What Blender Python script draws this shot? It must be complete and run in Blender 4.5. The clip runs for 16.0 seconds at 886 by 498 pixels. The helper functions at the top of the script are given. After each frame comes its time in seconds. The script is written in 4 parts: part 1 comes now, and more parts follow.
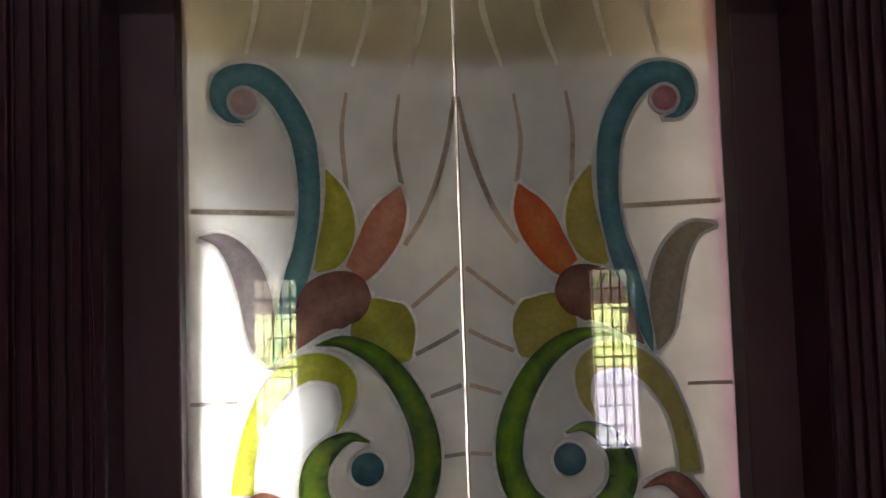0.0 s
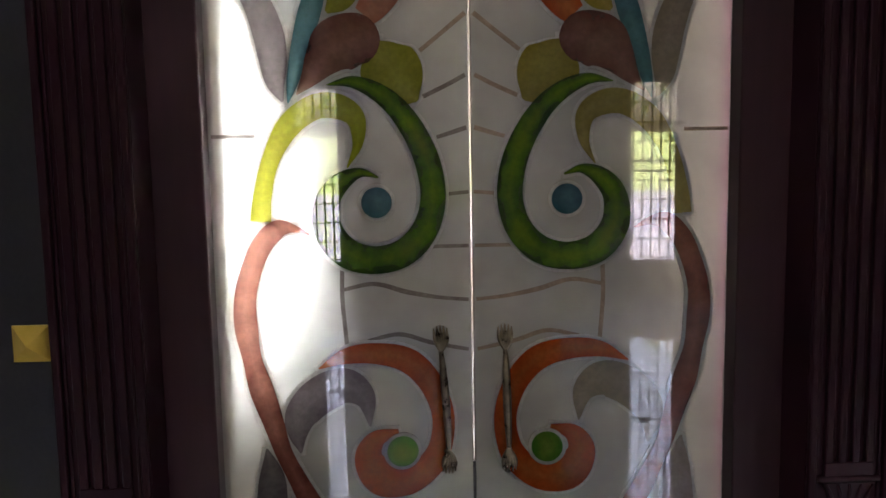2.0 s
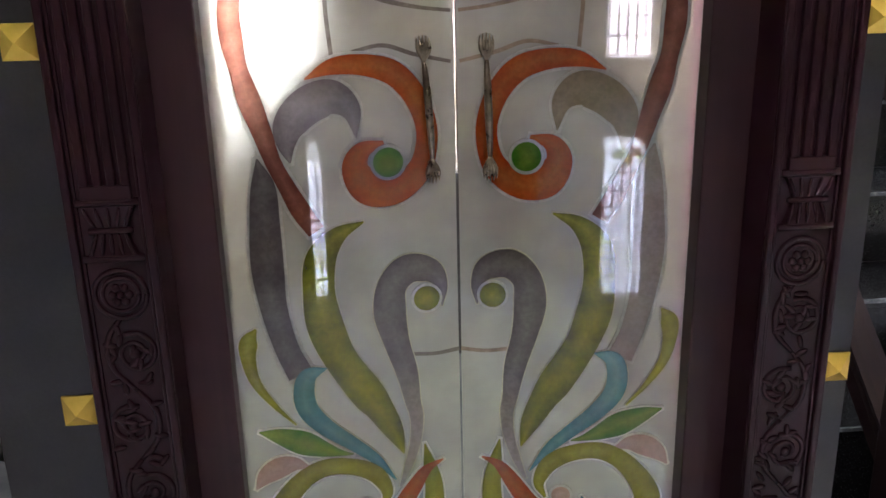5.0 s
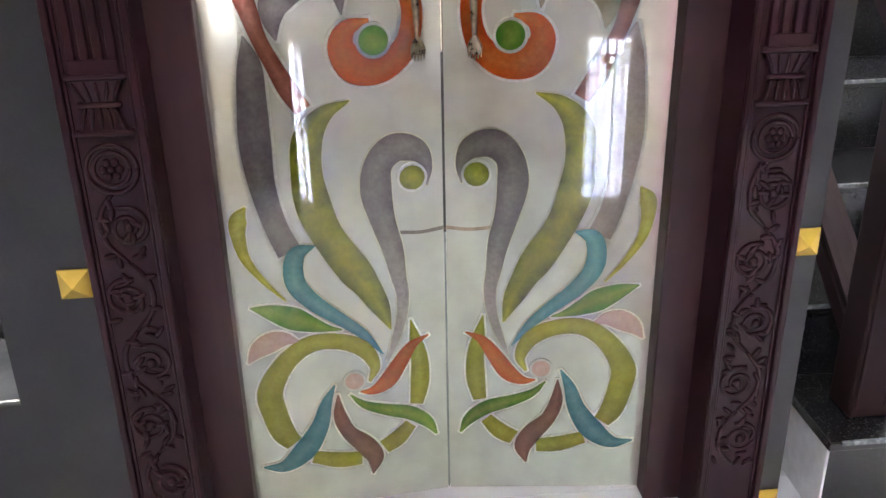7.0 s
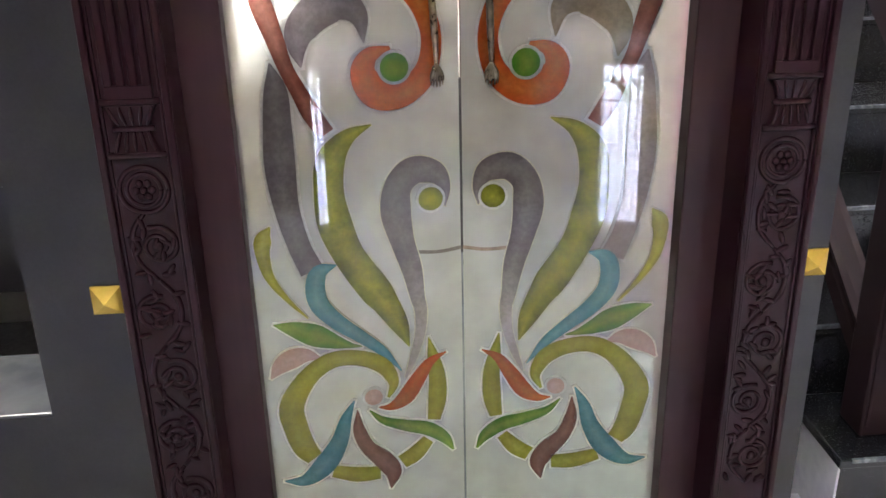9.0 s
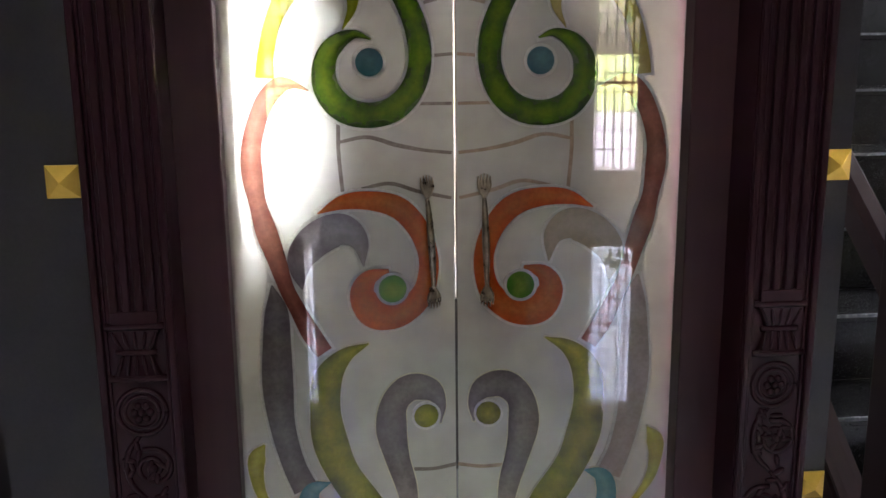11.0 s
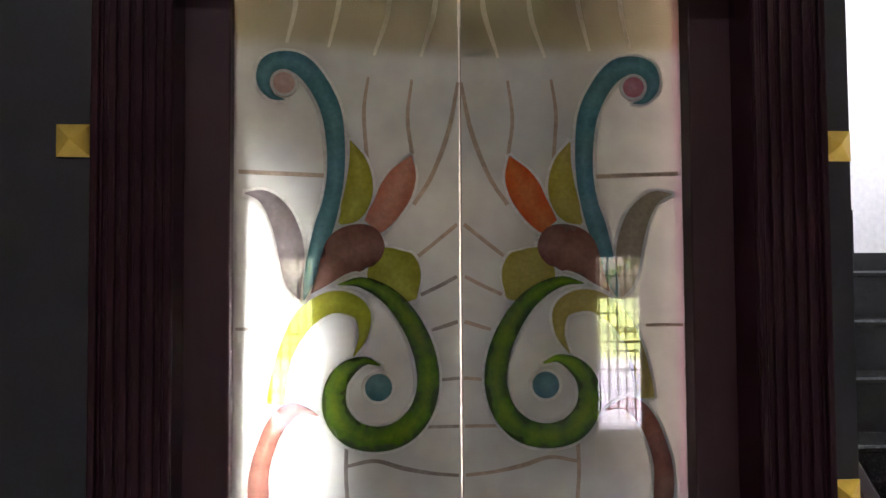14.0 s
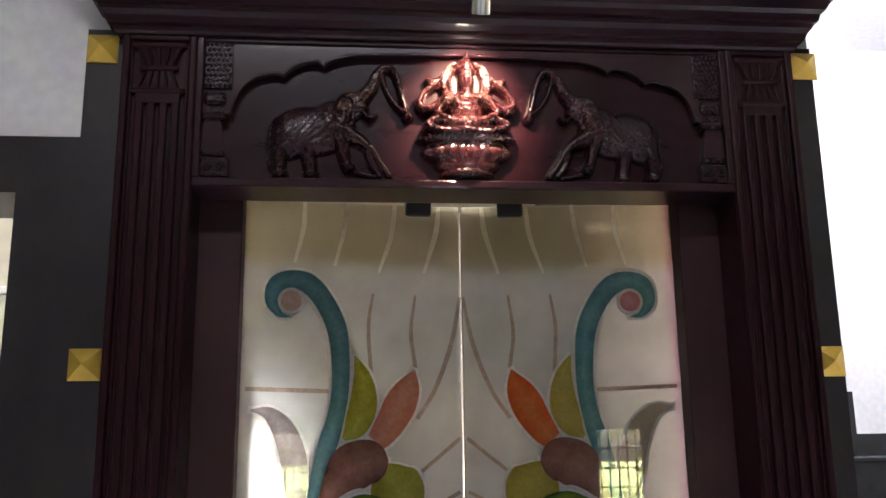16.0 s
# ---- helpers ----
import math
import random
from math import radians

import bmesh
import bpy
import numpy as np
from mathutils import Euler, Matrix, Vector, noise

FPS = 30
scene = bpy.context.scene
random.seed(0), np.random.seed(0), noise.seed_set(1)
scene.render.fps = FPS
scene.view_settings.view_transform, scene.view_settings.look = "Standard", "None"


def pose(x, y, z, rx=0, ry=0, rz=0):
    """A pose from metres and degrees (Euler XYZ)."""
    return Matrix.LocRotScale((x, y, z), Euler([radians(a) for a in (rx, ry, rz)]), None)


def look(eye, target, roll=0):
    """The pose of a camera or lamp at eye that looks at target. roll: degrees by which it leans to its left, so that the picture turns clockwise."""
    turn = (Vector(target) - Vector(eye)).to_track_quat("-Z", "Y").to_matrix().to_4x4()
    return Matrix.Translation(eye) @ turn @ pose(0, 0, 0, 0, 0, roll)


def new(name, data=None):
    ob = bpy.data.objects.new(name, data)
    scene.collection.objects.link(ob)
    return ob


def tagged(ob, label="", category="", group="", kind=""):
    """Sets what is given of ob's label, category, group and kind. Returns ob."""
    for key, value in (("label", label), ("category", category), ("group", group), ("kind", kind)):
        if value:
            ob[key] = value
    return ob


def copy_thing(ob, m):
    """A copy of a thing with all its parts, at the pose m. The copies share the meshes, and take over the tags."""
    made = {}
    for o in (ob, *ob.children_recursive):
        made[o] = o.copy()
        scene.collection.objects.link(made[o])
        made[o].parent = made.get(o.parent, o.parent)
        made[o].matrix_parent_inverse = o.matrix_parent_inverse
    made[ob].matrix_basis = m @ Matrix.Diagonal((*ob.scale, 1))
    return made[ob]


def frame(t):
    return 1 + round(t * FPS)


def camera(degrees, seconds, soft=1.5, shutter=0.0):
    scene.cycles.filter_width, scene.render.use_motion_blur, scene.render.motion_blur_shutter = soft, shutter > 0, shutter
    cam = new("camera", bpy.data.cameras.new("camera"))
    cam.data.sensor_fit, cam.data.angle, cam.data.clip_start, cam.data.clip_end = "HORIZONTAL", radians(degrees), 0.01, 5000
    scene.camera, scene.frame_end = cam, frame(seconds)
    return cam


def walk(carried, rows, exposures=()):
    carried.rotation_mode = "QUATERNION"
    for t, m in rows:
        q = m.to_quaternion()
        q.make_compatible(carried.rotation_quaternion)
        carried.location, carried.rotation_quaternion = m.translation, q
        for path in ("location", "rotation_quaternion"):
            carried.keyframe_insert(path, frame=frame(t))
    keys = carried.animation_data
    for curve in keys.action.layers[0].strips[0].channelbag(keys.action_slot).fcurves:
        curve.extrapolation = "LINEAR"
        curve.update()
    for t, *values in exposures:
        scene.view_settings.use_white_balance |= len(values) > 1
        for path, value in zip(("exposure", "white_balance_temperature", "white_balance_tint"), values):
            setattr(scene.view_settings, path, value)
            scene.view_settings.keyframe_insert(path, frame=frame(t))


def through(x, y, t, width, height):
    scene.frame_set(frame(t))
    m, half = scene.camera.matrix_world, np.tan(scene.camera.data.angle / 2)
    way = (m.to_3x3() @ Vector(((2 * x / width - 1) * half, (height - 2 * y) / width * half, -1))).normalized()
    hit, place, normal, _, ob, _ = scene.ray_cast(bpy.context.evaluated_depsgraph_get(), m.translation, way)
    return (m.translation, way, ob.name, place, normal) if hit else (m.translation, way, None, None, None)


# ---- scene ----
cam = camera(51.6, 16.0)
PATH = [
    (0, (-0.171, -1.345, 1.632), (0.034, 0.641, 1.750), -1.9),
    (0.5, (-0.171, -1.349, 1.595), (0.022, 0.642, 1.611), -2.2),
    (1, (-0.156, -1.379, 1.555), (0.008, 0.613, 1.482), -2.2),
    (1.5, (-0.137, -1.396, 1.527), (-0.020, 0.594, 1.360), -1.2),
    (2, (-0.118, -1.425, 1.504), (-0.022, 0.556, 1.246), -1.0),
    (2.5, (-0.105, -1.429, 1.476), (-0.017, 0.544, 1.156), -1.2),
    (3, (-0.097, -1.420, 1.456), (-0.003, 0.543, 1.086), -1.2),
    (3.5, (-0.092, -1.429, 1.420), (-0.004, 0.520, 0.980), -1.3),
    (4, (-0.113, -1.448, 1.389), (-0.006, 0.479, 0.866), -1.2),
    (4.5, (-0.135, -1.479, 1.357), (-0.010, 0.429, 0.770), -1.3),
    (7, (-0.150, -1.560, 1.298), (0.015, 0.256, 0.478), -1.1),
    (7.5, (-0.157, -1.576, 1.283), (0.004, 0.220, 0.418), -1.0),
    (8, (-0.159, -1.596, 1.287), (-0.021, 0.206, 0.431), -1.5),
    (10.5, (-0.164, -1.619, 1.381), (-0.005, 0.306, 0.864), -0.8),
    (11, (-0.171, -1.612, 1.410), (0.002, 0.335, 0.987), -0.6),
    (11.5, (-0.167, -1.610, 1.429), (0.007, 0.352, 1.084), -0.7),
    (12, (-0.165, -1.610, 1.464), (-0.006, 0.366, 1.205), -0.6),
    (12.5, (-0.164, -1.611, 1.491), (-0.003, 0.372, 1.292), -0.6),
    (13, (-0.160, -1.619, 1.525), (0.008, 0.370, 1.408), -0.5),
    (13.5, (-0.158, -1.629, 1.538), (0.007, 0.365, 1.522), -0.6),
    (14, (-0.178, -1.629, 1.558), (-0.005, 0.361, 1.656), -0.4),
    (14.5, (-0.188, -1.637, 1.581), (-0.012, 0.347, 1.762), -0.5),
    (15, (-0.201, -1.657, 1.611), (-0.016, 0.317, 1.875), -0.7),
    (15.5, (-0.208, -1.661, 1.626), (-0.022, 0.295, 1.999), -0.7),
    (16, (-0.192, -1.676, 1.651), (-0.013, 0.266, 2.095), -0.8),
]
EXPOSURE = 6.15
walk(cam, [(t, look(eye, target, roll)) for t, eye, target, roll in PATH],
     exposures=[(t, EXPOSURE + e, 6500, 17) for t, e in ((0, -0.28), (2.0, -0.50), (3.5, -0.36), (4.5, 0.08), (7.0, 1.32), (8.2, 1.32), (10.5, 0.26), (12.0, -0.08), (14.5, -0.13), (16.0, -0.02))])

# ---- world and sun ----
SUN_EL, SUN_AZ = 52.0, 112.0
world = bpy.data.worlds.new("world")
scene.world = world
world.use_nodes = True
wn = world.node_tree
sky = wn.nodes.new("ShaderNodeTexSky")
sky.sky_type, sky.sun_disc = "NISHITA", False
sky.dust_density = 6.0
sky.sun_elevation, sky.sun_rotation = radians(SUN_EL), radians(SUN_AZ)
wn.links.new(sky.outputs[0], wn.nodes["Background"].inputs[0])
wn.nodes["Background"].inputs[1].default_value = 0.09


def lamp(name, kind, m, energy, color=(1, 1, 1), **settings):
    data = bpy.data.lights.new(name, kind)
    data.energy, data.color = energy, color
    if kind == "AREA":
        data.shape, data.size, data.size_y = "RECTANGLE", settings["size"][0], settings["size"][1]
        data.spread = radians(settings.get("spread", 180))
    if kind == "SUN":
        data.angle = radians(0.5)
    if kind == "SPOT":
        data.spot_size, data.spot_blend, data.shadow_soft_size = radians(settings["cone"]), 0.8, 0.012
    ob = new(name, data)
    ob.matrix_world = m
    return ob


az, el = radians(SUN_AZ), radians(SUN_EL)
sun_dir = Vector((math.sin(az) * math.cos(el), math.cos(az) * math.cos(el), math.sin(el)))
lamp("sun", "SUN", look(sun_dir * 30, (0, 0, 0)), 0.9, (1.0, 0.95, 0.88))
# unseen area lamps added to light the hall, passage, stairwell and alcove
lamp("hall_fill", "AREA", look((-0.3, -2.3, 3.50), (-0.3, -2.3, 0)), 0.33, (0.95, 0.95, 1.0), size=(1.2, 0.25))
# source behind the left leaf's bright edge; the window there is assumed
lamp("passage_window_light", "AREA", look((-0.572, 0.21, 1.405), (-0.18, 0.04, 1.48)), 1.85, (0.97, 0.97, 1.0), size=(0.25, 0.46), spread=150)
lamp("passage_fill", "AREA", look((0.02, 0.30, 2.72), (0.02, 0.22, 0)), 0.62, (1.0, 0.92, 0.82), size=(0.9, 0.3))
lamp("stair_daylight_fill", "AREA", look((1.75, 1.25, 3.50), (1.7, 2.35, 2.0)), 1.0, (0.95, 0.97, 1.0), size=(1.4, 1.4))
lamp("alcove_light", "AREA", look((-1.6, 0.55, 2.70), (-1.5, 0.6, 0)), 0.25, (1.0, 0.97, 0.86), size=(0.8, 0.5))
lamp("spot_bulb", "SPOT", look((0.005, -0.276, 2.369), (-0.003, -0.125, 2.275)), 0.34, (1.0, 0.72, 0.46), cone=78)


# ---- materials ----
def material(name, rough=0.5, metal=0.0):
    m = bpy.data.materials.new(name)
    m.use_nodes = True
    p = m.node_tree.nodes["Principled BSDF"]
    p.inputs["Roughness"].default_value, p.inputs["Metallic"].default_value = rough, metal
    return m, m.node_tree, p


def node(nt, kind, **inputs):
    n = nt.nodes.new("ShaderNode" + kind)
    for key, value in inputs.items():
        n.inputs[key].default_value = value
    return n


def coords(nt, scale=(1, 1, 1)):
    tc = node(nt, "TexCoord")
    mp = nt.nodes.new("ShaderNodeMapping")
    mp.inputs["Scale"].default_value = scale
    nt.links.new(tc.outputs["Object"], mp.inputs[0])
    return mp.outputs[0]


def noise_ramp(nt, vec, scale, a, b, detail=4.0, lo=0.35, hi=0.65):
    n = node(nt, "TexNoise", Scale=scale, Detail=detail)
    nt.links.new(vec, n.inputs["Vector"])
    r = nt.nodes.new("ShaderNodeValToRGB")
    r.color_ramp.elements[0].position, r.color_ramp.elements[1].position = lo, hi
    r.color_ramp.elements[0].color, r.color_ramp.elements[1].color = (*a, 1), (*b, 1)
    nt.links.new(n.outputs["Fac"], r.inputs[0])
    return r.outputs[0], n.outputs["Fac"]


def mix_color(nt, mode, fac, a, b):
    m = nt.nodes.new("ShaderNodeMix")
    m.data_type, m.blend_type = "RGBA", mode
    m.inputs[0].default_value = fac
    nt.links.new(a, m.inputs[6])
    nt.links.new(b, m.inputs[7])
    return m.outputs[2]


def bump(nt, p, height, strength, distance=0.002):
    b = node(nt, "Bump", Strength=strength, Distance=distance)
    nt.links.new(height, b.inputs["Height"])
    nt.links.new(b.outputs[0], p.inputs["Normal"])


def surface(name, a, b, scale, rough=0.5, metal=0.0, stretch=(1, 1, 1), coat=0.0, relief=0.15, wear=(0.8, 1.15), rough_var=0.12, spec=0.5):
    """A two-scale procedural surface: grain between two colours, broad wear, uneven gloss and fine relief."""
    m, nt, p = material(name, rough, metal)
    vec = coords(nt, stretch)
    fine, h = noise_ramp(nt, vec, scale, a, b, 6.0)
    broad, _ = noise_ramp(nt, coords(nt), max(scale * 0.06, 1.3), (wear[0],) * 3, (wear[1],) * 3, 3.0)
    nt.links.new(mix_color(nt, "MULTIPLY", 1.0, fine, broad), p.inputs["Base Color"])
    mr = node(nt, "MapRange")
    mr.inputs["To Min"].default_value, mr.inputs["To Max"].default_value = max(rough - rough_var, 0.004), rough + rough_var
    nt.links.new(h, mr.inputs["Value"])
    nt.links.new(mr.outputs[0], p.inputs["Roughness"])
    p.inputs["Specular IOR Level"].default_value = spec
    p.inputs["Coat Weight"].default_value, p.inputs["Coat Roughness"].default_value = coat, 0.09
    if relief > 0:
        bump(nt, p, h, relief)
    return m


WOOD = surface("mahogany", (0.023, 0.0060, 0.0094), (0.028, 0.0074, 0.0112), 60, 0.38, stretch=(1, 1, 0.06), coat=0.22, relief=0.0, rough_var=0.05, spec=0.12)
WOOD_X = surface("mahogany_across", (0.024, 0.0060, 0.0111), (0.029, 0.0074, 0.0132), 60, 0.34, stretch=(0.06, 1, 1), coat=0.7, relief=0.0, rough_var=0.05, spec=0.12)
PANEL = surface("dark_panel_mahogany", (0.017, 0.0042, 0.0078), (0.026, 0.0062, 0.0111), 24, 0.30, stretch=(0.3, 1, 1), coat=0.12, relief=0.0, rough_var=0.10, spec=0.15)
# one carved wood twice: dark off the spotlight, lightened where it falls
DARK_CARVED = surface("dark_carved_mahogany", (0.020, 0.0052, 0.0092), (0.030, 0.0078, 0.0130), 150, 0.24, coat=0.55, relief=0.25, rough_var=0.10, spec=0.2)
SPOTLIT_CARVED = surface("spotlit_carved_mahogany", (0.034, 0.0085, 0.0110), (0.056, 0.0150, 0.0180), 190, 0.24, coat=0.9, relief=0.5, rough_var=0.10, spec=0.3)
WOOD_FLAT = surface("jamb_wood", (0.036, 0.0108, 0.0140), (0.042, 0.0130, 0.0166), 70, 0.46, stretch=(1, 1, 0.05), coat=0.15, relief=0.0, rough_var=0.06, spec=0.3)
RAIL = surface("matt_rail_wood", (0.018, 0.006, 0.007), (0.024, 0.008, 0.009), 60, 0.6, stretch=(1, 0.1, 0.1), relief=0.0, spec=0.2)
GRANITE = surface("charcoal_granite", (0.017, 0.0145, 0.0165), (0.022, 0.0188, 0.0212), 180, 0.42, coat=0.0, relief=0.03)
BLACK_STONE = surface("black_granite", (0.007, 0.007, 0.008), (0.016, 0.0165, 0.0175), 260, 0.24, relief=0.03)
NOSING = surface("pale_nosing", (0.10, 0.11, 0.12), (0.20, 0.21, 0.22), 90, 0.25, relief=0.05)
WHITE = surface("white_paint", (0.74, 0.74, 0.76), (0.82, 0.82, 0.83), 40, 0.6, relief=0.05, wear=(0.95, 1.03))
CREAM = surface("cream_paint", (0.60, 0.57, 0.48), (0.68, 0.64, 0.54), 30, 0.6, relief=0.05, wear=(0.95, 1.03))
GREY_FLOOR = surface("grey_green_stone", (0.125, 0.155, 0.135), (0.165, 0.195, 0.172), 9, 0.3, relief=0.0)
TAN = surface("tan_panelling", (0.090, 0.070, 0.055), (0.120, 0.094, 0.075), 20, 0.5, stretch=(1, 1, 0.1), relief=0.0)
HALL_PAINT = surface("tan_hall_paint", (0.26, 0.23, 0.19), (0.31, 0.27, 0.23), 30, 0.6, relief=0.03)
MARBLE = surface("white_marble", (0.74, 0.75, 0.78), (0.85, 0.86, 0.88), 6, 0.002, relief=0.0, wear=(0.93, 1.03), rough_var=0.001)
MARBLE.node_tree.nodes["Principled BSDF"].inputs["IOR"].default_value = 2.2
GROUT = surface("grout", (0.32, 0.31, 0.30), (0.42, 0.41, 0.40), 80, 0.8)
GOLD = surface("gold_paint", (0.66, 0.43, 0.07), (0.72, 0.48, 0.09), 60, 0.36, metal=0.55, relief=0.0)
BRONZE = surface("antique_bronze", (0.13, 0.105, 0.075), (0.26, 0.22, 0.16), 60, 0.30, metal=1.0, relief=0.03)
CHROME = surface("brushed_chrome", (0.62, 0.62, 0.63), (0.75, 0.75, 0.75), 90, 0.22, metal=1.0)
BLACK = surface("black_plastic", (0.010, 0.009, 0.009), (0.018, 0.016, 0.016), 100, 0.35)
IRON = surface("painted_iron", (0.016, 0.016, 0.018), (0.03, 0.03, 0.03), 80, 0.5)
GRASS = surface("lawn", (0.20, 0.26, 0.06), (0.30, 0.36, 0.10), 30, 0.9, relief=0.4)
PAVING = surface("pale_paving", (0.20, 0.19, 0.215), (0.26, 0.25, 0.275), 12, 0.8)
LEAVES = surface("foliage", (0.22, 0.27, 0.14), (0.36, 0.41, 0.24), 2, 0.6)
BARK = surface("bark", (0.06, 0.045, 0.03), (0.12, 0.09, 0.06), 25, 0.9, relief=0.5)
GREY_STONE = surface("grey_sill_stone", (0.13, 0.14, 0.155), (0.21, 0.22, 0.24), 10, 0.08, relief=0.02)
RED = surface("red_berry", (0.45, 0.01, 0.03), (0.6, 0.03, 0.05), 30, 0.35)
BULB = bpy.data.materials.new("lamp_glow")
BULB.use_nodes = True
bp = BULB.node_tree.nodes["Principled BSDF"]
bp.inputs["Emission Color"].default_value, bp.inputs["Emission Strength"].default_value = (1.0, 0.85, 0.68, 1), 1.2


def frosted(name, a, b, scale=14.0, clear=0.0, through=0.55, gloss=0.004, streak=(1, 1, 1), airbrush=False, fade=None):
    """Painted or etched glass: light scatters off it and passes through it, under a polished face."""
    m = bpy.data.materials.new(name)
    m.use_nodes = True
    nt = m.node_tree
    nt.nodes.remove(nt.nodes["Principled BSDF"])
    out = nt.nodes["Material Output"]
    c1, h = noise_ramp(nt, coords(nt, streak), scale, a, b, 5.0, 0.3, 0.7)
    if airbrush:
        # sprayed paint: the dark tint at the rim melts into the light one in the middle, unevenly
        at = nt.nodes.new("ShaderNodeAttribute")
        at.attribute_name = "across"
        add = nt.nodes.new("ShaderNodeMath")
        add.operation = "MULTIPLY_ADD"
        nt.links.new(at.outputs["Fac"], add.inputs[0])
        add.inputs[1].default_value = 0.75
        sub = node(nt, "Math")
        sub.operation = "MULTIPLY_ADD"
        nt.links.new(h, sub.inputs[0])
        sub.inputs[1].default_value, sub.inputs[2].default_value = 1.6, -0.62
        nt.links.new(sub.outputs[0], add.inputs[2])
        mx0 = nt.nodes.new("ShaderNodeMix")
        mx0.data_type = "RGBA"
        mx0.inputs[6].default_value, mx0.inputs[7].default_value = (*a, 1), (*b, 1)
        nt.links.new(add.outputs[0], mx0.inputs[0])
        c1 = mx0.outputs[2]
    if fade is not None:
        # the sprayed coat thins out to a paler tint between two heights
        tc, sep, mr, mf = node(nt, "TexCoord"), node(nt, "SeparateXYZ"), node(nt, "MapRange"), nt.nodes.new("ShaderNodeMix")
        mf.data_type = "RGBA"
        nt.links.new(tc.outputs["Object"], sep.inputs[0])
        nt.links.new(sep.outputs["Z"], mr.inputs["Value"])
        mr.inputs["From Min"].default_value, mr.inputs["From Max"].default_value = fade[0], fade[1]
        mf.inputs[6].default_value = (*fade[2], 1)
        nt.links.new(mr.outputs[0], mf.inputs[0])
        nt.links.new(c1, mf.inputs[7])
        c1 = mf.outputs[2]
    c2, _ = noise_ramp(nt, coords(nt, streak), scale * 5, (0.9,) * 3, (1.1,) * 3, 3.0)
    col = mix_color(nt, "MULTIPLY", 1.0, c1, c2)
    dif, tra = nt.nodes.new("ShaderNodeBsdfDiffuse"), nt.nodes.new("ShaderNodeBsdfTranslucent")
    nt.links.new(col, dif.inputs[0])
    nt.links.new(col, tra.inputs[0])
    body = node(nt, "MixShader", Fac=through)
    nt.links.new(dif.outputs[0], body.inputs[1])
    nt.links.new(tra.outputs[0], body.inputs[2])
    if clear > 0:
        cl = nt.nodes.new("ShaderNodeBsdfTransparent")
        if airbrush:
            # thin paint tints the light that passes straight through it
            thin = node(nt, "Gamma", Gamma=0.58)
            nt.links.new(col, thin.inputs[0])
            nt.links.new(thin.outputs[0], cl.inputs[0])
        mx = node(nt, "MixShader", Fac=clear)
        nt.links.new(body.outputs[0], mx.inputs[1])
        nt.links.new(cl.outputs[0], mx.inputs[2])
        body = mx
    gl = nt.nodes.new("ShaderNodeBsdfGlossy")
    gl.inputs["Roughness"].default_value = gloss
    fr = node(nt, "Fresnel", IOR=1.76)
    top = nt.nodes.new("ShaderNodeMixShader")
    nt.links.new(fr.outputs[0], top.inputs[0])
    nt.links.new(body.outputs[0], top.inputs[1])
    nt.links.new(gl.outputs[0], top.inputs[2])
    nt.links.new(top.outputs[0], out.inputs[0])
    return m


def clear_glass(name, tint):
    m = bpy.data.materials.new(name)
    m.use_nodes = True
    nt = m.node_tree
    nt.nodes.remove(nt.nodes["Principled BSDF"])
    tr = nt.nodes.new("ShaderNodeBsdfTransparent")
    tr.inputs[0].default_value = (*tint, 1)
    gl = nt.nodes.new("ShaderNodeBsdfGlossy")
    gl.inputs["Roughness"].default_value = 0.01
    fr = node(nt, "Fresnel", IOR=1.5)
    mx = nt.nodes.new("ShaderNodeMixShader")
    nt.links.new(fr.outputs[0], mx.inputs[0])
    nt.links.new(tr.outputs[0], mx.inputs[1])
    nt.links.new(gl.outputs[0], mx.inputs[2])
    nt.links.new(mx.outputs[0], nt.nodes["Material Output"].inputs[0])
    return m


GROUND_GLASS = frosted("etched_glass", (0.585, 0.59, 0.545), (0.62, 0.625, 0.58), 2.0, clear=0.40, through=0.5)
CLEAR = clear_glass("clear_glass", (0.93, 0.97, 0.95))
TINTS = {
    "teal": ((0.08, 0.26, 0.31), (0.20, 0.48, 0.53)), "olive": ((0.44, 0.43, 0.03), (0.74, 0.73, 0.09)),
    "faded_orange": ((0.78, 0.27, 0.16), (0.88, 0.44, 0.30)), "orange": ((0.86, 0.12, 0.02), (0.94, 0.28, 0.06)),
    "brown": ((0.24, 0.07, 0.05), (0.52, 0.25, 0.19)), "green": ((0.015, 0.15, 0.010), (0.30, 0.50, 0.014)),
    "lime": ((0.50, 0.56, 0.01), (0.76, 0.82, 0.05)), "straw": ((0.56, 0.46, 0.10), (0.70, 0.60, 0.18)),
    "russet": ((0.30, 0.07, 0.045), (0.62, 0.24, 0.17)), "mustard": ((0.54, 0.44, 0.05), (0.70, 0.60, 0.13)),
    "mauve": ((0.32, 0.26, 0.29), (0.52, 0.46, 0.49)), "taupe": ((0.48, 0.39, 0.27), (0.60, 0.51, 0.38)),
    "grey": ((0.23, 0.205, 0.22), (0.40, 0.365, 0.375)), "moss": ((0.19, 0.21, 0.014), (0.60, 0.60, 0.05)),
    "blue": ((0.05, 0.30, 0.41), (0.24, 0.60, 0.68)), "leaf": ((0.08, 0.33, 0.03), (0.44, 0.64, 0.09)),
    "blush": ((0.88, 0.57, 0.48), (0.94, 0.70, 0.61)), "rose": ((0.84, 0.26, 0.32), (0.92, 0.46, 0.50)),
    "faded_grey": ((0.58, 0.48, 0.44), (0.72, 0.62, 0.57)), "steel": ((0.05, 0.20, 0.27), (0.16, 0.36, 0.43)),
}
